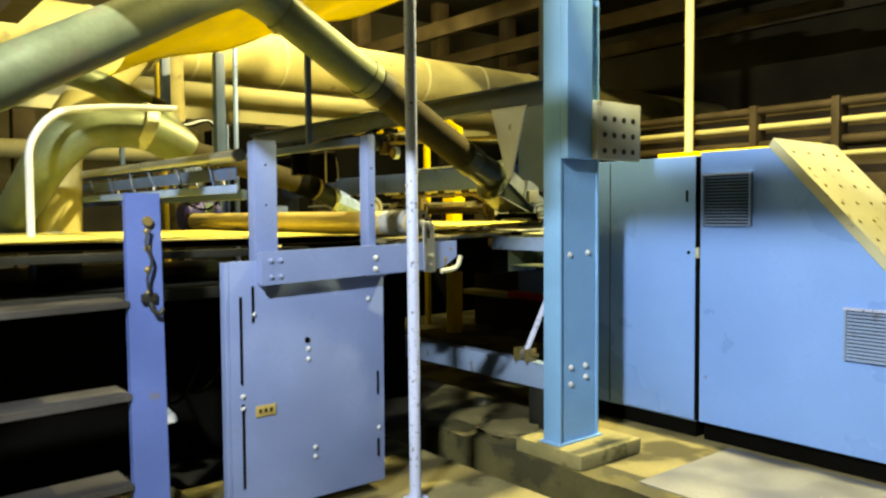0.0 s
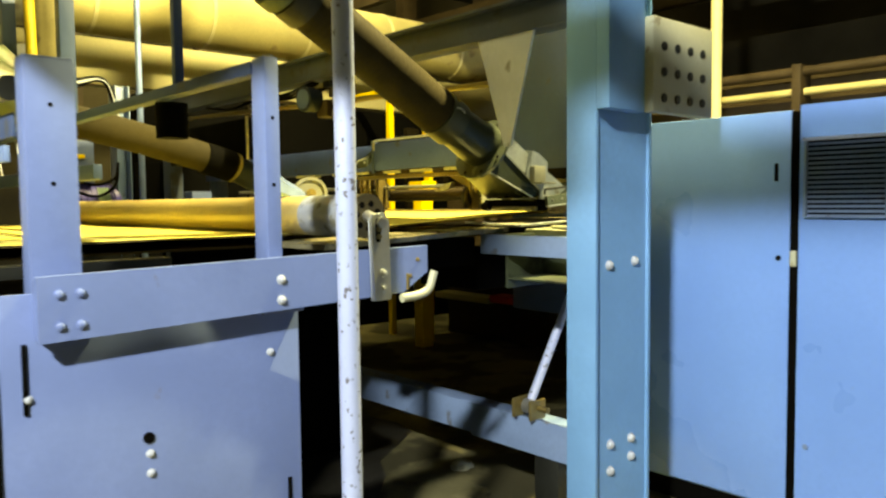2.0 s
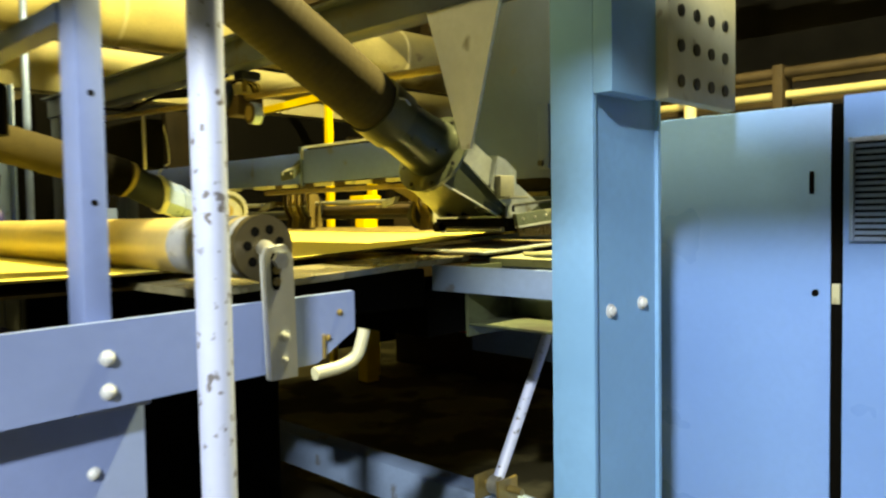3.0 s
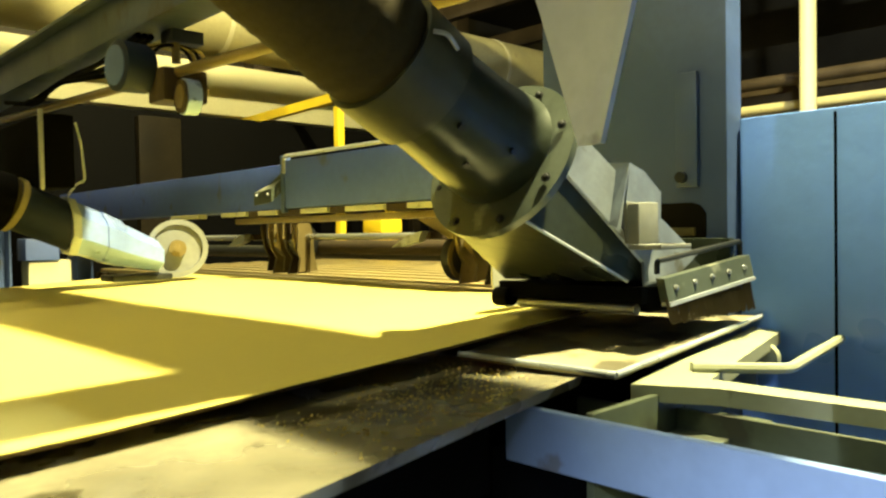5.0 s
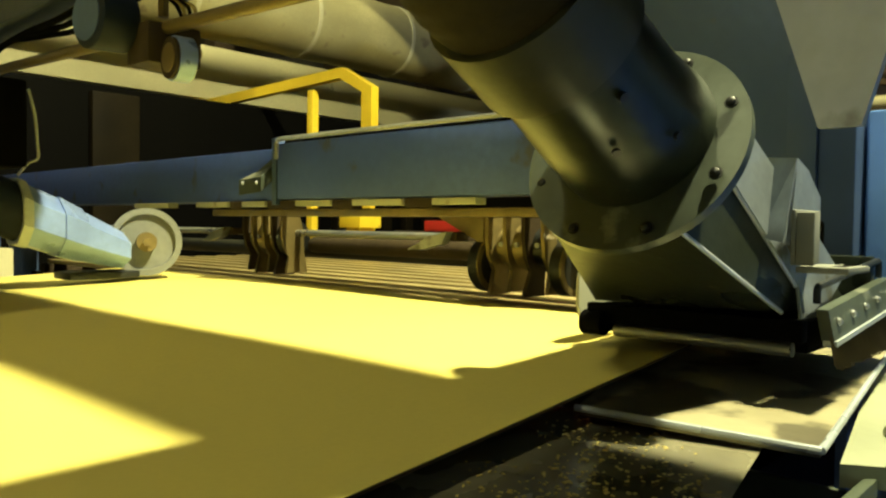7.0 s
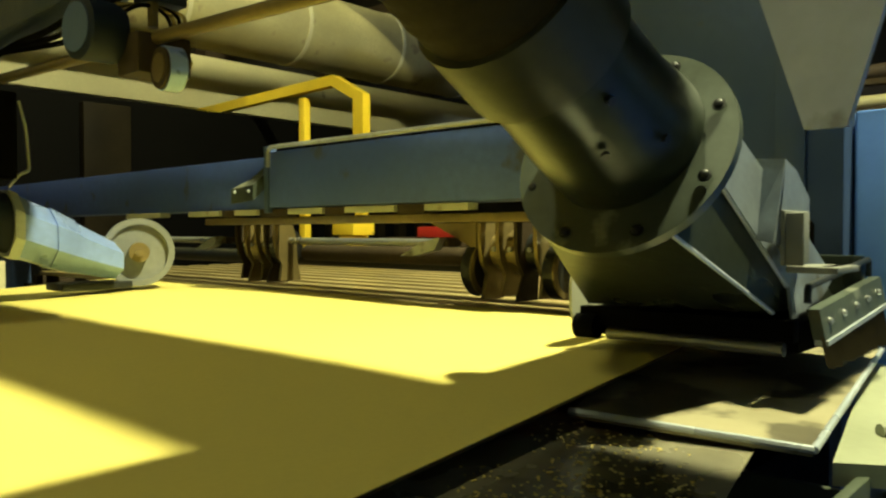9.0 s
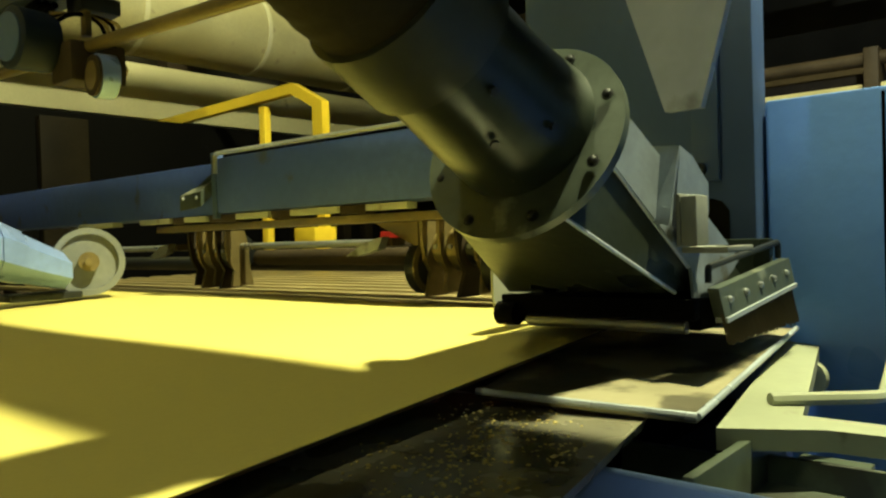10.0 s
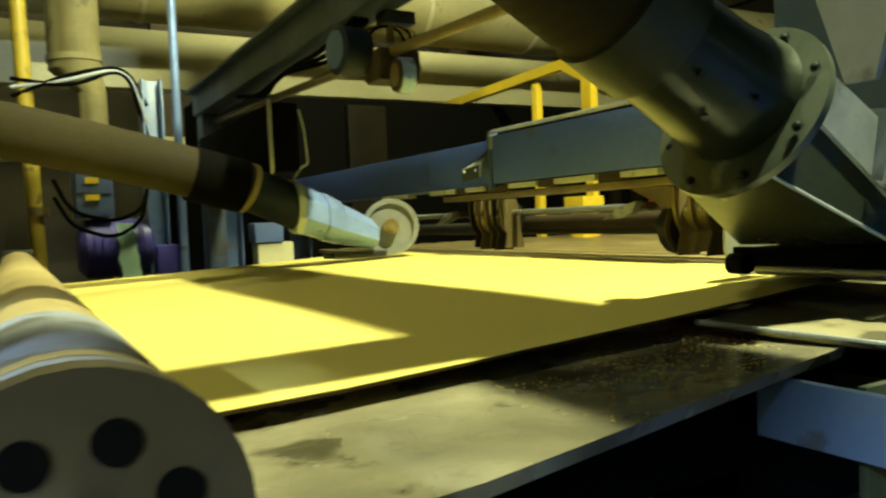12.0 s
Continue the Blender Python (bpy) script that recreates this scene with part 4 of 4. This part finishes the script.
    tube(bm, [(x, 3.777, 1.527 + 0.08 * (x - 4.33)), (x + rnd.uniform(-0.004, 0.004), 3.765 + rnd.uniform(-0.008, 0.008), 1.477 + rnd.uniform(0, 0.008))], 0.0016, 3, caps=False)
tagged(part("brush", bm, BRISTLE, nozzle, "row of dark stiff bristles"), kind="stuff")

# the hose, straight, then rigid pipe
bm = B()
n, pts, rad = 130, [], []
for i in range(n + 1):
    pts.append(C0 - AX * (0.34 + 0.92 * i / n))
    rad.append(0.1015 + 0.004 * min(1, i / 6) + (0.0012 if (i // 2) % 2 else 0))
tube(bm, pts, 0.11, 22, radii=rad)
hose = thing("suction_hose", "thick dusty brown ribbed suction hose rising from the nozzle", "hose", tuple(C0 - AX * 0.3))
part("hose_wall", bm, HOSE, hose)
part("cuff", ring(B(), J + AX * 0.03, J + AX * 0.12, 0.1165, 0.1102, 28), DARKSTEEL, hose, "dark rubber cuff")
pipe_pts = bent([tuple(J + AX * 0.02), tuple(J - AX * 0.95), (1.72, 3.45, 2.64), (0.78, 3.3, 2.09), (-1.2, 3.4, 0.95), (-1.6, 3.4, 0.0)], 0.3, 10)
pipe = thing("suction_pipe", "spiral zinc suction pipe arching overhead from the hose", "pipe", tuple(J))
part("pipe_wall", tube(B(), pipe_pts, 0.115, 28), DUCT, pipe)
part("collar", ring(B(), J - AX * 0.05, J + AX * 0.01, 0.124, 0.1155, 28), DUCT, pipe)
part("collar", ring(B(), J - AX * 0.72, J - AX * 0.66, 0.124, 0.1155, 28), DUCT, pipe)

# ---- far suction nozzle ----
noz2 = thing("suction_nozzle", "small galvanised suction nozzle with a pale wheel on the board", "suction nozzle", (4.2, 6.1, 1.49))
eight = [k * math.tau / 8 + math.pi / 8 for k in range(8)]
part("throat", loft(B(), [[(x, y + r * math.cos(a), z + r * math.sin(a)) for a in [k * math.tau / 20 for k in range(20)]] for x, y, z, r in ((3.74, 6.03, 1.797, 0.094), (3.965, 6.063, 1.706, 0.096))]), NIGHTBLUE, noz2, "dark blue-grey round throat")
part("neck", loft(B(), [[(x, y + ry * math.cos(a), z + rz * math.sin(a)) for a in eight] for x, y, z, ry, rz in ((3.955, 6.062, 1.71, 0.104, 0.104), (4.06, 6.08, 1.672, 0.115, 0.100), (4.17, 6.095, 1.630, 0.118, 0.088), (4.30, 6.11, 1.585, 0.12, 0.068))]), ZINC, noz2, "folded bright zinc neck")
part("lap_plate", loft(B(), [[(x, y + ry * math.cos(a), z + rz * math.sin(a)) for a in eight] for x, y, z, ry, rz in ((4.075, 6.082, 1.667, 0.121, 0.104), (4.155, 6.093, 1.637, 0.123, 0.095))]), ZINC, noz2, "lapped folded plate")
part("throat_ring", ring(B(), (3.752, 6.032, 1.792), (3.772, 6.035, 1.784), 0.1, 0.0945, 24), TANPIPE, noz2, "yellowed clip ring")
part("neck_band", loft(B(), [[(x, y + 0.112 * math.cos(a), z + 0.112 * math.sin(a)) for a in eight] for x, y, z in ((3.945, 6.06, 1.714), (3.975, 6.065, 1.702))]), TIN, noz2)
part("tie_wire", tube(B(), bent([(3.96, 6.06, 1.825), (3.99, 6.05, 1.87), (4.02, 6.05, 1.88), (4.01, 6.05, 2.02), (3.99, 6.05, 2.10)], 0.03), 0.005, 6), PALEGREY, noz2)
part("shoe", box(B(), 4.12, 6.06, 1.487, 4.36, 6.20, 1.512, 0.004), DARKSTEEL, noz2)
w = part("wheel", cyl(B(), (4.398, 6.090, 1.613), (4.428, 6.160, 1.613), 0.122, 36), DUSTGREY, noz2, "dusty pale wheel with a dished face")
part("rim", ring(B(), (4.392, 6.076, 1.613), (4.398, 6.090, 1.613), 0.122, 0.10, 36), DUSTGREY, w)
part("back_disc", cyl(B(), (4.432, 6.168, 1.613), (4.442, 6.19, 1.613), 0.118, 36), DUSTGREY, w)
part("hub", cyl(B(), (4.383, 6.055, 1.613), (4.398, 6.090, 1.613), 0.035, 20), BRASS, w)
part("axle_nut", cyl(B(), (4.373, 6.032, 1.613), (4.383, 6.054, 1.613), 0.016, 6), BRASS, w)
hose2 = thing("suction_hose", "dusty brown suction hose feeding the far nozzle", "hose", (3.3, 6, 1.96))
bm = B()
n, pts, rad = 70, [], []
for i in range(n + 1):
    f = i / n
    pts.append((3.76 - 1.3 * f, 6.03 - 0.05 * f, 1.79 + 0.38 * f - 0.09 * f * f))
    rad.append(0.095 + (0.001 if (i // 2) % 2 else 0))
tube(bm, pts, 0.09, 20, radii=rad)
part("hose_wall", bm, HOSE, hose2)
part("cuff", ring(B(), (3.745, 6.03, 1.794), (3.55, 6.02, 1.845), 0.1035, 0.097, 24), BLACK, hose2, "black rubber cuff")
part("pipe_end", tube(B(), bent([(2.52, 5.98, 2.06), (2.40, 5.97, 2.34), (1.75, 5.95, 2.60), (0.9, 6.1, 2.7), (0.2, 6.6, 2.2), (0.2, 6.6, 0)], 0.25, 8), 0.09, 22), DUCT, hose2)
part("clip", ring(B(), (2.34, 5.97, 2.365), (2.24, 5.97, 2.405), 0.10, 0.0905, 24), DARKSTEEL, hose2)

# ---- steps ----
steps = thing("access_steps", "open steel access steps with worn grey treads and lilac stringer", "steps", (1.2, 3.7, 0))
part("stringer", prism(B(), [(1.30, 3.49, 1.655), (1.45, 3.47, 1.655), (1.47, 3.47, 0.0), (1.31, 3.49, 0.0)], (0.0, 0.04, 0)), STRINGER, steps)
for z in (1.14, 0.71, 0.29):
    part("tread", prism(B(), [(0.2, 3.48, z), (1.305, 3.48, z + 0.02), (1.305, 3.72, z + 0.02), (0.2, 3.72, z)], (0, 0, -0.03)), TREAD, steps, "worn grey steel tread")
part("stringer", box(B(), 0.15, 3.48, 0, 0.195, 3.6, 1.65, 0.004), STRINGER, steps)
for z in (1.48, 1.40, 1.30, 1.19):
    bolt((1.39, 3.478, z), (0, -1, 0), 0.014, steps, BRASS)

catch = part("chain_catch", box(B(), 1.355, 3.455, 1.15, 1.425, 3.4775, 1.19, 0.004), DARKSTEEL, steps, "oily steel catch with a link")
part("link", tube(B(), bent([(1.39, 3.45, 1.49), (1.372, 3.447, 1.42), (1.405, 3.447, 1.34), (1.375, 3.447, 1.26), (1.39, 3.45, 1.19)], 0.03), 0.007, 8), DARKSTEEL, catch)
part("hook", tube(B(), bent([(1.39, 3.45, 1.15), (1.40, 3.44, 1.11), (1.43, 3.44, 1.09), (1.445, 3.44, 1.12)], 0.02), 0.011, 8), DARKSTEEL, catch)
part("top_lug", cyl(B(), (1.39, 3.478, 1.525), (1.39, 3.455, 1.525), 0.022, 14), BRASS, steps)

# ---- upstream machine under the board ----
up = thing("upstream_frame", "dark oily machine frame under the incoming board", "machine frame", (1.0, 4.8, 0))
part("rail", box(B(), -4, 3.75, 1.33, 2.4, 3.82, 1.37, 0.004), DARKSTEEL, up)
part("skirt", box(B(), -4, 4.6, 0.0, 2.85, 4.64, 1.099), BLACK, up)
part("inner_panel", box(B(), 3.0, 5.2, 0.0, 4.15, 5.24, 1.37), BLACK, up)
part("rail", box(B(), -4, 6.5, 1.30, 2.9, 6.58, 1.37, 0.004), OLDBLUE, up)
part("bed", box(B(), -4, 3.9, 1.1, 2.9, 6.5, 1.16, 0.004), DARKSTEEL, up)
for x in (-2.5, 0.4, 2.75):
    part("leg", box(B(), x, 4.3, 0, x + 0.14, 4.44, 1.0995, 0.005), DARKSTEEL, up)
    part("leg", box(B(), x, 6.2, 0, x + 0.14, 6.34, 1.0995, 0.005), DARKSTEEL, up)

# ---- background ----
single("wall_panel", box(B(), -8, 10.0, 2.85, 16, 10.2, 3.35, 0.01), CREAM, "long cream insulated duct panel behind the line", "duct")
pp = thing("lagged_pipe", "fat cream lagged pipe running behind the line", "pipe", (7, 9.5, 3.3))
part("lagging", cyl(B(), (-8, 9.4, 3.62), (16, 9.4, 3.62), 0.36, 36), CREAMPIPE, pp)
for i in range(9):
    part("band", ring(B(), (1.5 + 1.2 * i, 9.4, 3.62), (1.54 + 1.2 * i, 9.4, 3.62), 0.368, 0.3605, 36), CREAM, pp)
yg = thing("yellow_guard_rail", "yellow painted guard rail with a bent end", "guard rail", (6.88, 8.5, 2.3))
part("rail", prism(B(), [(6.85, 10.6, 2.80), (6.85, 7.95, 2.87), (6.85, 7.61, 2.69), (6.85, 7.61, 1.9), (6.85, 7.72, 1.9), (6.85, 7.72, 2.66), (6.85, 7.97, 2.79), (6.85, 10.6, 2.72)], (0.07, 0, 0)), YELLOW, yg)
part("post", box(B(), 6.855, 8.3, 0, 6.915, 8.37, 2.74, 0.004), YELLOW, yg)
part("post", box(B(), 6.855, 10.4, 0, 6.915, 10.5, 2.74, 0.004), YELLOW, yg)
part("post", box(B(), 6.86, 7.62, 0, 6.91, 7.71, 1.899, 0.004), YELLOW, yg)
yb = thing("yellow_block", "bright yellow machine block behind the shafts", "machine block", (6.6, 7.3, 1.4))
part("block", box(B(), 6.55, 7.38, 1.66, 6.75, 7.60, 1.76, 0.01), YELLOW, yb)
part("foot", box(B(), 6.58, 7.42, 0.0, 6.72, 7.56, 1.6595, 0.005), YELLOW, yb)
rd = thing("red_cover", "long red painted cover bar behind the shafts", "cover", (7.2, 6.5, 1.4))
part("cover", box(B(), 7.25, 5.9, 1.64, 7.45, 7.45, 1.72, 0.01), RED, rd)
part("base", box(B(), 7.46, 4.2, 0, 7.8, 8.0, 1.639, 0.01), BROWN, rd)
part("lower_bar", box(B(), 7.25, 6.3, 0.45, 7.459, 7.1, 0.53, 0.008), RED, rd)
part("lower_bar", box(B(), 7.25, 7.12, 0.43, 7.459, 8.0, 0.50, 0.008), CREAM, rd)

mach = thing("dark_machine", "machine block behind the blue beam, painted black as if unlit", "machine", (7, 9.0, 0))
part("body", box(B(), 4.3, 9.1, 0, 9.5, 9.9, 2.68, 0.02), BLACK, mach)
part("column", box(B(), 5.45, 9.02, 1.2, 5.80, 9.0995, 2.62, 0.01), DARKBROWN, mach, "tan upright column, colour darkened as if unlit")
part("column", box(B(), 7.7, 9.02, 1.2, 7.9, 9.0995, 2.5, 0.01), DARKBROWN, mach, "tan upright column, colour darkened as if unlit")
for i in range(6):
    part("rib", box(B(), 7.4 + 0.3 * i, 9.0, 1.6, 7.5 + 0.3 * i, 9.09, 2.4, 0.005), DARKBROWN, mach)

bm = B()
g = [[bm.verts.new((2.0 + 2.9 * i / 16, 5.15 + 1.0 * k / 6, 2.65 + 1.06 * i / 16 + 0.035 * math.sin(i * 0.9 + k) - 0.05 * math.sin(math.pi * k / 6) + 0.24 * (6 - k) / 6)) for k in range(7)] for i in range(17)]
for a, b in zip(g, g[1:]):
    for k in range(6):
        bm.faces.new((a[k], a[k + 1], b[k + 1], b[k]))
bmesh.ops.solidify(bm, geom=bm.faces[:], thickness=0.008)
tarp = thing("tarpaulin", "sagging bright yellow tarpaulin slung over the hangers", "tarpaulin", (3.4, 5.6, 2.9))
part("sheet", bm, TARP, tarp)
for k in (0, 6):
    hem = [(2.0 + 2.9 * i / 16, 5.15 + 1.0 * k / 6, 2.65 + 1.06 * i / 16 + 0.035 * math.sin(i * 0.9 + k) + 0.24 * (6 - k) / 6) for i in range(17)]
    part("hem", tube(B(), hem, 0.014, 8), TARP, tarp, "rolled sewn hem")

motor = thing("drive_motor", "violet-blue finned drive motor with a terminal box on a stand", "motor", (3.6, 8.0, 0))
part("body", tube(B(), [(3.30, 8.14, 1.545), (3.33, 8.14, 1.545), (3.34, 8.14, 1.545), (3.70, 8.14, 1.545), (3.72, 8.14, 1.545)], 0.17, 24, radii=(0.13, 0.165, 0.175, 0.175, 0.14)), PURPLE, motor)
for i in range(7):
    part("cooling_fin", ring(B(), (3.38 + 0.045 * i, 8.14, 1.545), (3.387 + 0.045 * i, 8.14, 1.545), 0.186, 0.1755, 24), PURPLE, motor)
part("gear_case", box(B(), 3.721, 7.99, 1.28, 3.87, 8.28, 1.55, 0.03), PURPLE, motor)
tb = part("terminal_box", box(B(), 3.29, 7.99, 1.73, 3.50, 8.2, 2.08, 0.015), LILAC, motor, "lilac terminal box with a lid")
part("lid", box(B(), 3.30, 7.982, 1.87, 3.49, 7.9895, 2.07, 0.004), LILAC, tb)
for z in (1.93, 1.83):
    part("mark", box(B(), 3.345, 7.976, z, 3.42, 7.9815 if z > 1.87 else 7.9895, z + 0.035), YELLOW, tb, "faded yellow mark")
part("stand", box(B(), 3.28, 8.0, 0, 3.85, 8.25, 1.279, 0.01), DARKSTEEL, motor)
rnd = random.Random(21)
left, right = [], []
for i in range(11):
    z = 1.69 - 0.042 * i
    left.append((3.505 + rnd.uniform(-0.012, 0.012), 7.95 - 0.012 * i, z))
    right.append((3.585 + 0.006 * i + rnd.uniform(-0.016, 0.016), 7.95 - 0.012 * i, z))
bm = B()
rows = [[bm.verts.new(Vector(a).lerp(Vector(b), k / 3) + Vector((0, 0.008 * math.sin(k * 2 + i), 0))) for k in range(4)] for i, (a, b) in enumerate(zip(left, right))]
for a, b in zip(rows, rows[1:]):
    for k in range(3):
        bm.faces.new((a[k], a[k + 1], b[k + 1], b[k]))
bmesh.ops.solidify(bm, geom=bm.faces[:], thickness=0.004)
single("green_sheet", bm, MINT, "pale green torn plastic sheet hanging against the motor", "sheet")


def far_post(x0, x1, y0, mat, top, label):
    ob = thing("machine_post", label, "post", (x0, y0, 0), "far posts")
    part("web", box(B(), x0 + 0.012, y0 + 0.08, 0, x1 - 0.012, y0 + 0.092, top, 0.002), mat, ob)
    part("flange", box(B(), x0, y0, 0, x0 + 0.0115, y0 + 0.17, top, 0.002), mat, ob)
    part("flange", box(B(), x1 - 0.0115, y0, 0, x1, y0 + 0.17, top, 0.002), mat, ob)


far_post(3.69, 3.81, 8.0, TABLEBLUE, 2.56, "blue painted steel channel post at the far side")
far_post(3.84, 4.12, 8.05, BLACK, 1.92, "wide black machine post at the far side")
far_post(4.14, 4.26, 8.0, OLDBLUE, 1.82, "short blue steel channel post at the far side")
yp = thing("yellow_post", "dirty yellow round post with a clamp at the far side", "post", (3.1, 8.0, 0))
part("shaft", cyl(B(), (3.12, 8.0, 0), (3.05, 8.0, 3.2), 0.042, 14), DULLYELLOW, yp)
part("clamp", ring(B(), (3.098, 8.0, 1.75), (3.097, 8.0, 1.80), 0.056, 0.043, 14), BRASS, yp)
bin_ob = thing("blue_bin", "pale blue box on a cream stand behind the far nozzle", "box", (4.42, 8.0, 0))
part("box", box(B(), 4.33, 7.98, 1.53, 4.52, 8.15, 1.66, 0.01), LILAC, bin_ob)
part("stand", box(B(), 4.35, 8.0, 0, 4.59, 8.14, 1.529, 0.008), CREAM, bin_ob)
single("white_pole", cyl(B(), (3.88, 7.96, 0), (3.88, 7.96, 5.9), 0.026, 12), ZINC, "thin bluish vertical pole at the far side", "pole")
fc = thing("cream_duct", "fat cream lagged vertical duct behind the motor", "duct", (3.42, 8.6, 0))
part("lagging", tube(B(), [(3.47, 8.6, 0), (3.47, 8.6, 2.56), (3.38, 8.6, 2.70), (3.36, 8.6, 5.9)], 0.14, 24, radii=(0.09, 0.09, 0.16, 0.16)), TANPIPE, fc)
part("band", ring(B(), (3.377, 8.6, 2.75), (3.376, 8.6, 2.79), 0.168, 0.1605, 24), TANPIPE, fc)

el = thing("duct_elbow", "fat greenish zinc duct elbow with pale collars", "duct", (1.42, 5.5, 0))
part("pipe_wall", tube(B(), bent([(1.42, 7.6, 0), (1.42, 7.6, 1.3), (1.44, 6.3, 1.7), (1.46, 5.65, 1.95), (1.64, 5.5, 2.16), (2.05, 5.5, 2.20), (2.38, 5.5, 2.04)], 0.28, 8), 0.15, 28), DUCT, el)
part("collar", ring(B(), (2.02, 5.5, 2.205), (2.10, 5.5, 2.18), 0.168, 0.1505, 28), IVORY, el)
tn = thing("duct_riser", "tan round duct rising steeply behind the tarpaulin", "duct", (2.0, 6.6, 2.4))
part("pipe_wall", tube(B(), bent([(1.7, 6.6, 0), (1.75, 6.6, 2.2), (2.1, 6.6, 2.7), (3.4, 6.6, 3.9), (3.6, 6.6, 6.0)], 0.4, 8), 0.17, 28), CREAMPIPE, tn)
part("collar", ring(B(), (2.45, 6.6, 3.025), (2.51, 6.6, 3.08), 0.186, 0.1705, 28), CREAMPIPE, tn)
single("bent_conduit", tube(B(), bent([(1.25, 5.2, 0.0), (1.25, 5.2, 2.02), (1.40, 5.2, 2.22), (1.75, 5.25, 2.28), (2.2, 5.25, 2.30)], 0.2, 8), 0.024, 12), PALEGREY, "bent pale grey conduit pipe rising past the ducts", "conduit")
for i, (y, z) in enumerate(((11, 3.2), (11.6, 3.9), (12.2, 4.4), (11.4, 2.4))):
    single("pipe_run", cyl(B(), (-8, y, z), (16, y, z + 0.15), 0.10 + 0.03 * (i % 2), 16), CREAMPIPE, "cream pipe run far behind the line", "pipe", "pipe runs")
for i in range(7):
    x = 1.0 + 1.9 * i
    single("roof_truss", box(B(), x, 4.5, 4.6, x + 0.14, 13.9, 4.85, 0.005), BROWN, "dark brown roof girder under the ceiling", "girder", kind="structure")
for i in range(6):
    x = 2.5 + 2.0 * i
    single("far_column", box(B(), x, 12.5, 0, x + 0.3, 12.75, 6, 0.01), BROWN, "tall steel column far behind the line", "column", "columns")

# ---- beyond the cabinets ----
far = thing("far_machine", "dark brown machine with pipes beyond the blue cabinets", "machine", (9.0, 2.5, 0))
part("body", box(B(), 8.6, -2.0, 0, 9.6, 6.5, 2.75, 0.02), BROWN, far)
for i, (z, r) in enumerate(((2.3, 0.05), (2.5, 0.035), (2.68, 0.045), (2.15, 0.03))):
    part("pipe", cyl(B(), (8.5 - 0.02 * i, -2, z), (8.5 - 0.02 * i, 6.5, z), r, 12), CREAMPIPE if i % 2 else BROWN, far)
for y in (-0.4, 1.2, 2.1, 3.4, 4.3):
    part("bracket", box(B(), 8.38, y, 1.9, 8.599, y + 0.08, 2.74, 0.005), BROWN, far)
single("yellow_rail", box(B(), 6.4, 2.7, 2.06, 6.46, 4.2, 2.10, 0.006), YELLOW, "yellow rail behind the cabinet tops", "rail")
for y in (2.75, 4.15):
    single("rail_post", box(B(), 6.40, y - 0.02, 0, 6.46, y + 0.02, 2.0595, 0.004), YELLOW, "yellow rail post behind the cabinets", "post", "rail posts")
for x, y in ((8.0, 4.9), (7.9, 0.75)):
    single("cream_pole", cyl(B(), (x, y, 0), (x, y, 6), 0.05, 14), CREAM, "thin cream vertical pipe beyond the cabinets", "pole", "cream poles")

# ---- loose things on the floor ----
def lump(name, at, size, mat, label, seed):
    bm = B()
    bmesh.ops.create_icosphere(bm, subdivisions=3, radius=1)
    for v in bm.verts:
        k = 1 + 0.35 * noise.noise(v.co * 1.7 + Vector((seed, 0, 0))) + 0.22 * noise.noise(v.co * 5.0 + Vector((seed, 3, 0)))
        v.co = Vector((v.co.x * size[0] * k, v.co.y * size[1] * k, max(-0.25, v.co.z) * size[2] * k)) + Vector(at) + Vector((0, 0, 0.25 * size[2]))
    return single(name, bm, mat, label, "debris", "floor debris")


lump("rag", (4.36, 4.46, 0.0), (0.07, 0.05, 0.045), IVORY, "crumpled pale rag on the dirty floor", 1)
lump("rag", (4.10, 4.1, 0.0), (0.12, 0.07, 0.03), CONCRETE, "flat dirty rag on the floor", 3)
lump("rubble", (1.55, 3.95, 0.0), (0.16, 0.10, 0.07), CONCRETE, "lump of dirty rubble under the line", 5)
lump("rubble", (1.25, 4.1, 0.0), (0.22, 0.14, 0.09), CONCRETE, "heap of dusty rubble under the line", 7)
lump("rubble", (3.98, 3.72, 0.005), (0.22, 0.2, 0.045), CONCRETE, "low mound of dirty concrete rubble behind the post", 17)
lump("rubble", (3.42, 3.55, -0.36), (0.12, 0.2, 0.07), CONCRETE, "lump of dirty rubble in the pit", 19)
lump("rubble", (3.45, 3.95, -0.36), (0.14, 0.12, 0.06), CONCRETE, "lump of dirty rubble by the footing", 11)
lump("rag", (1.62, 4.05, 0.42), (0.09, 0.06, 0.07), PALEGREY, "pale rag bundle hanging in the frame", 13)
for k, (x, y) in enumerate(((1.55, 4.2), (1.48, 4.35))):
    single("cable", tube(B(), bent([(x, y, 1.098), (x + 0.05, y - 0.2, 0.75), (x + 0.22, y - 0.3, 0.55 - 0.1 * k), (x + 0.5, y - 0.1, 0.72), (x + 0.6, y + 0.1, 1.098)], 0.2, 6), 0.009, 8), BLACK, "slack black cable looped under the board line", "cable", "cables")
for k in range(3):
    single("cable", tube(B(), bent([(3.0, 7.98, 2.42 + 0.05 * k), (3.3, 7.9, 2.55 - 0.04 * k), (3.6, 7.95, 2.62), (3.72, 8.03, 2.4 - 0.1 * k)], 0.15, 6), 0.012, 8), PALEGREY if k == 1 else BLACK, "curved cable between the far posts", "cable", "cables")

for k in range(2):
    single("cable", tube(B(), bent([(3.18, 7.93, 1.95 - 0.1 * k), (3.26, 7.90, 1.76 - 0.08 * k), (3.48, 7.88, 1.70 - 0.1 * k), (3.64, 7.89, 1.76 - 0.06 * k), (3.69, 7.99, 1.90)], 0.12, 6), 0.012, 8), BLACK, "black cable loop hanging by the drive motor", "cable", "cables")
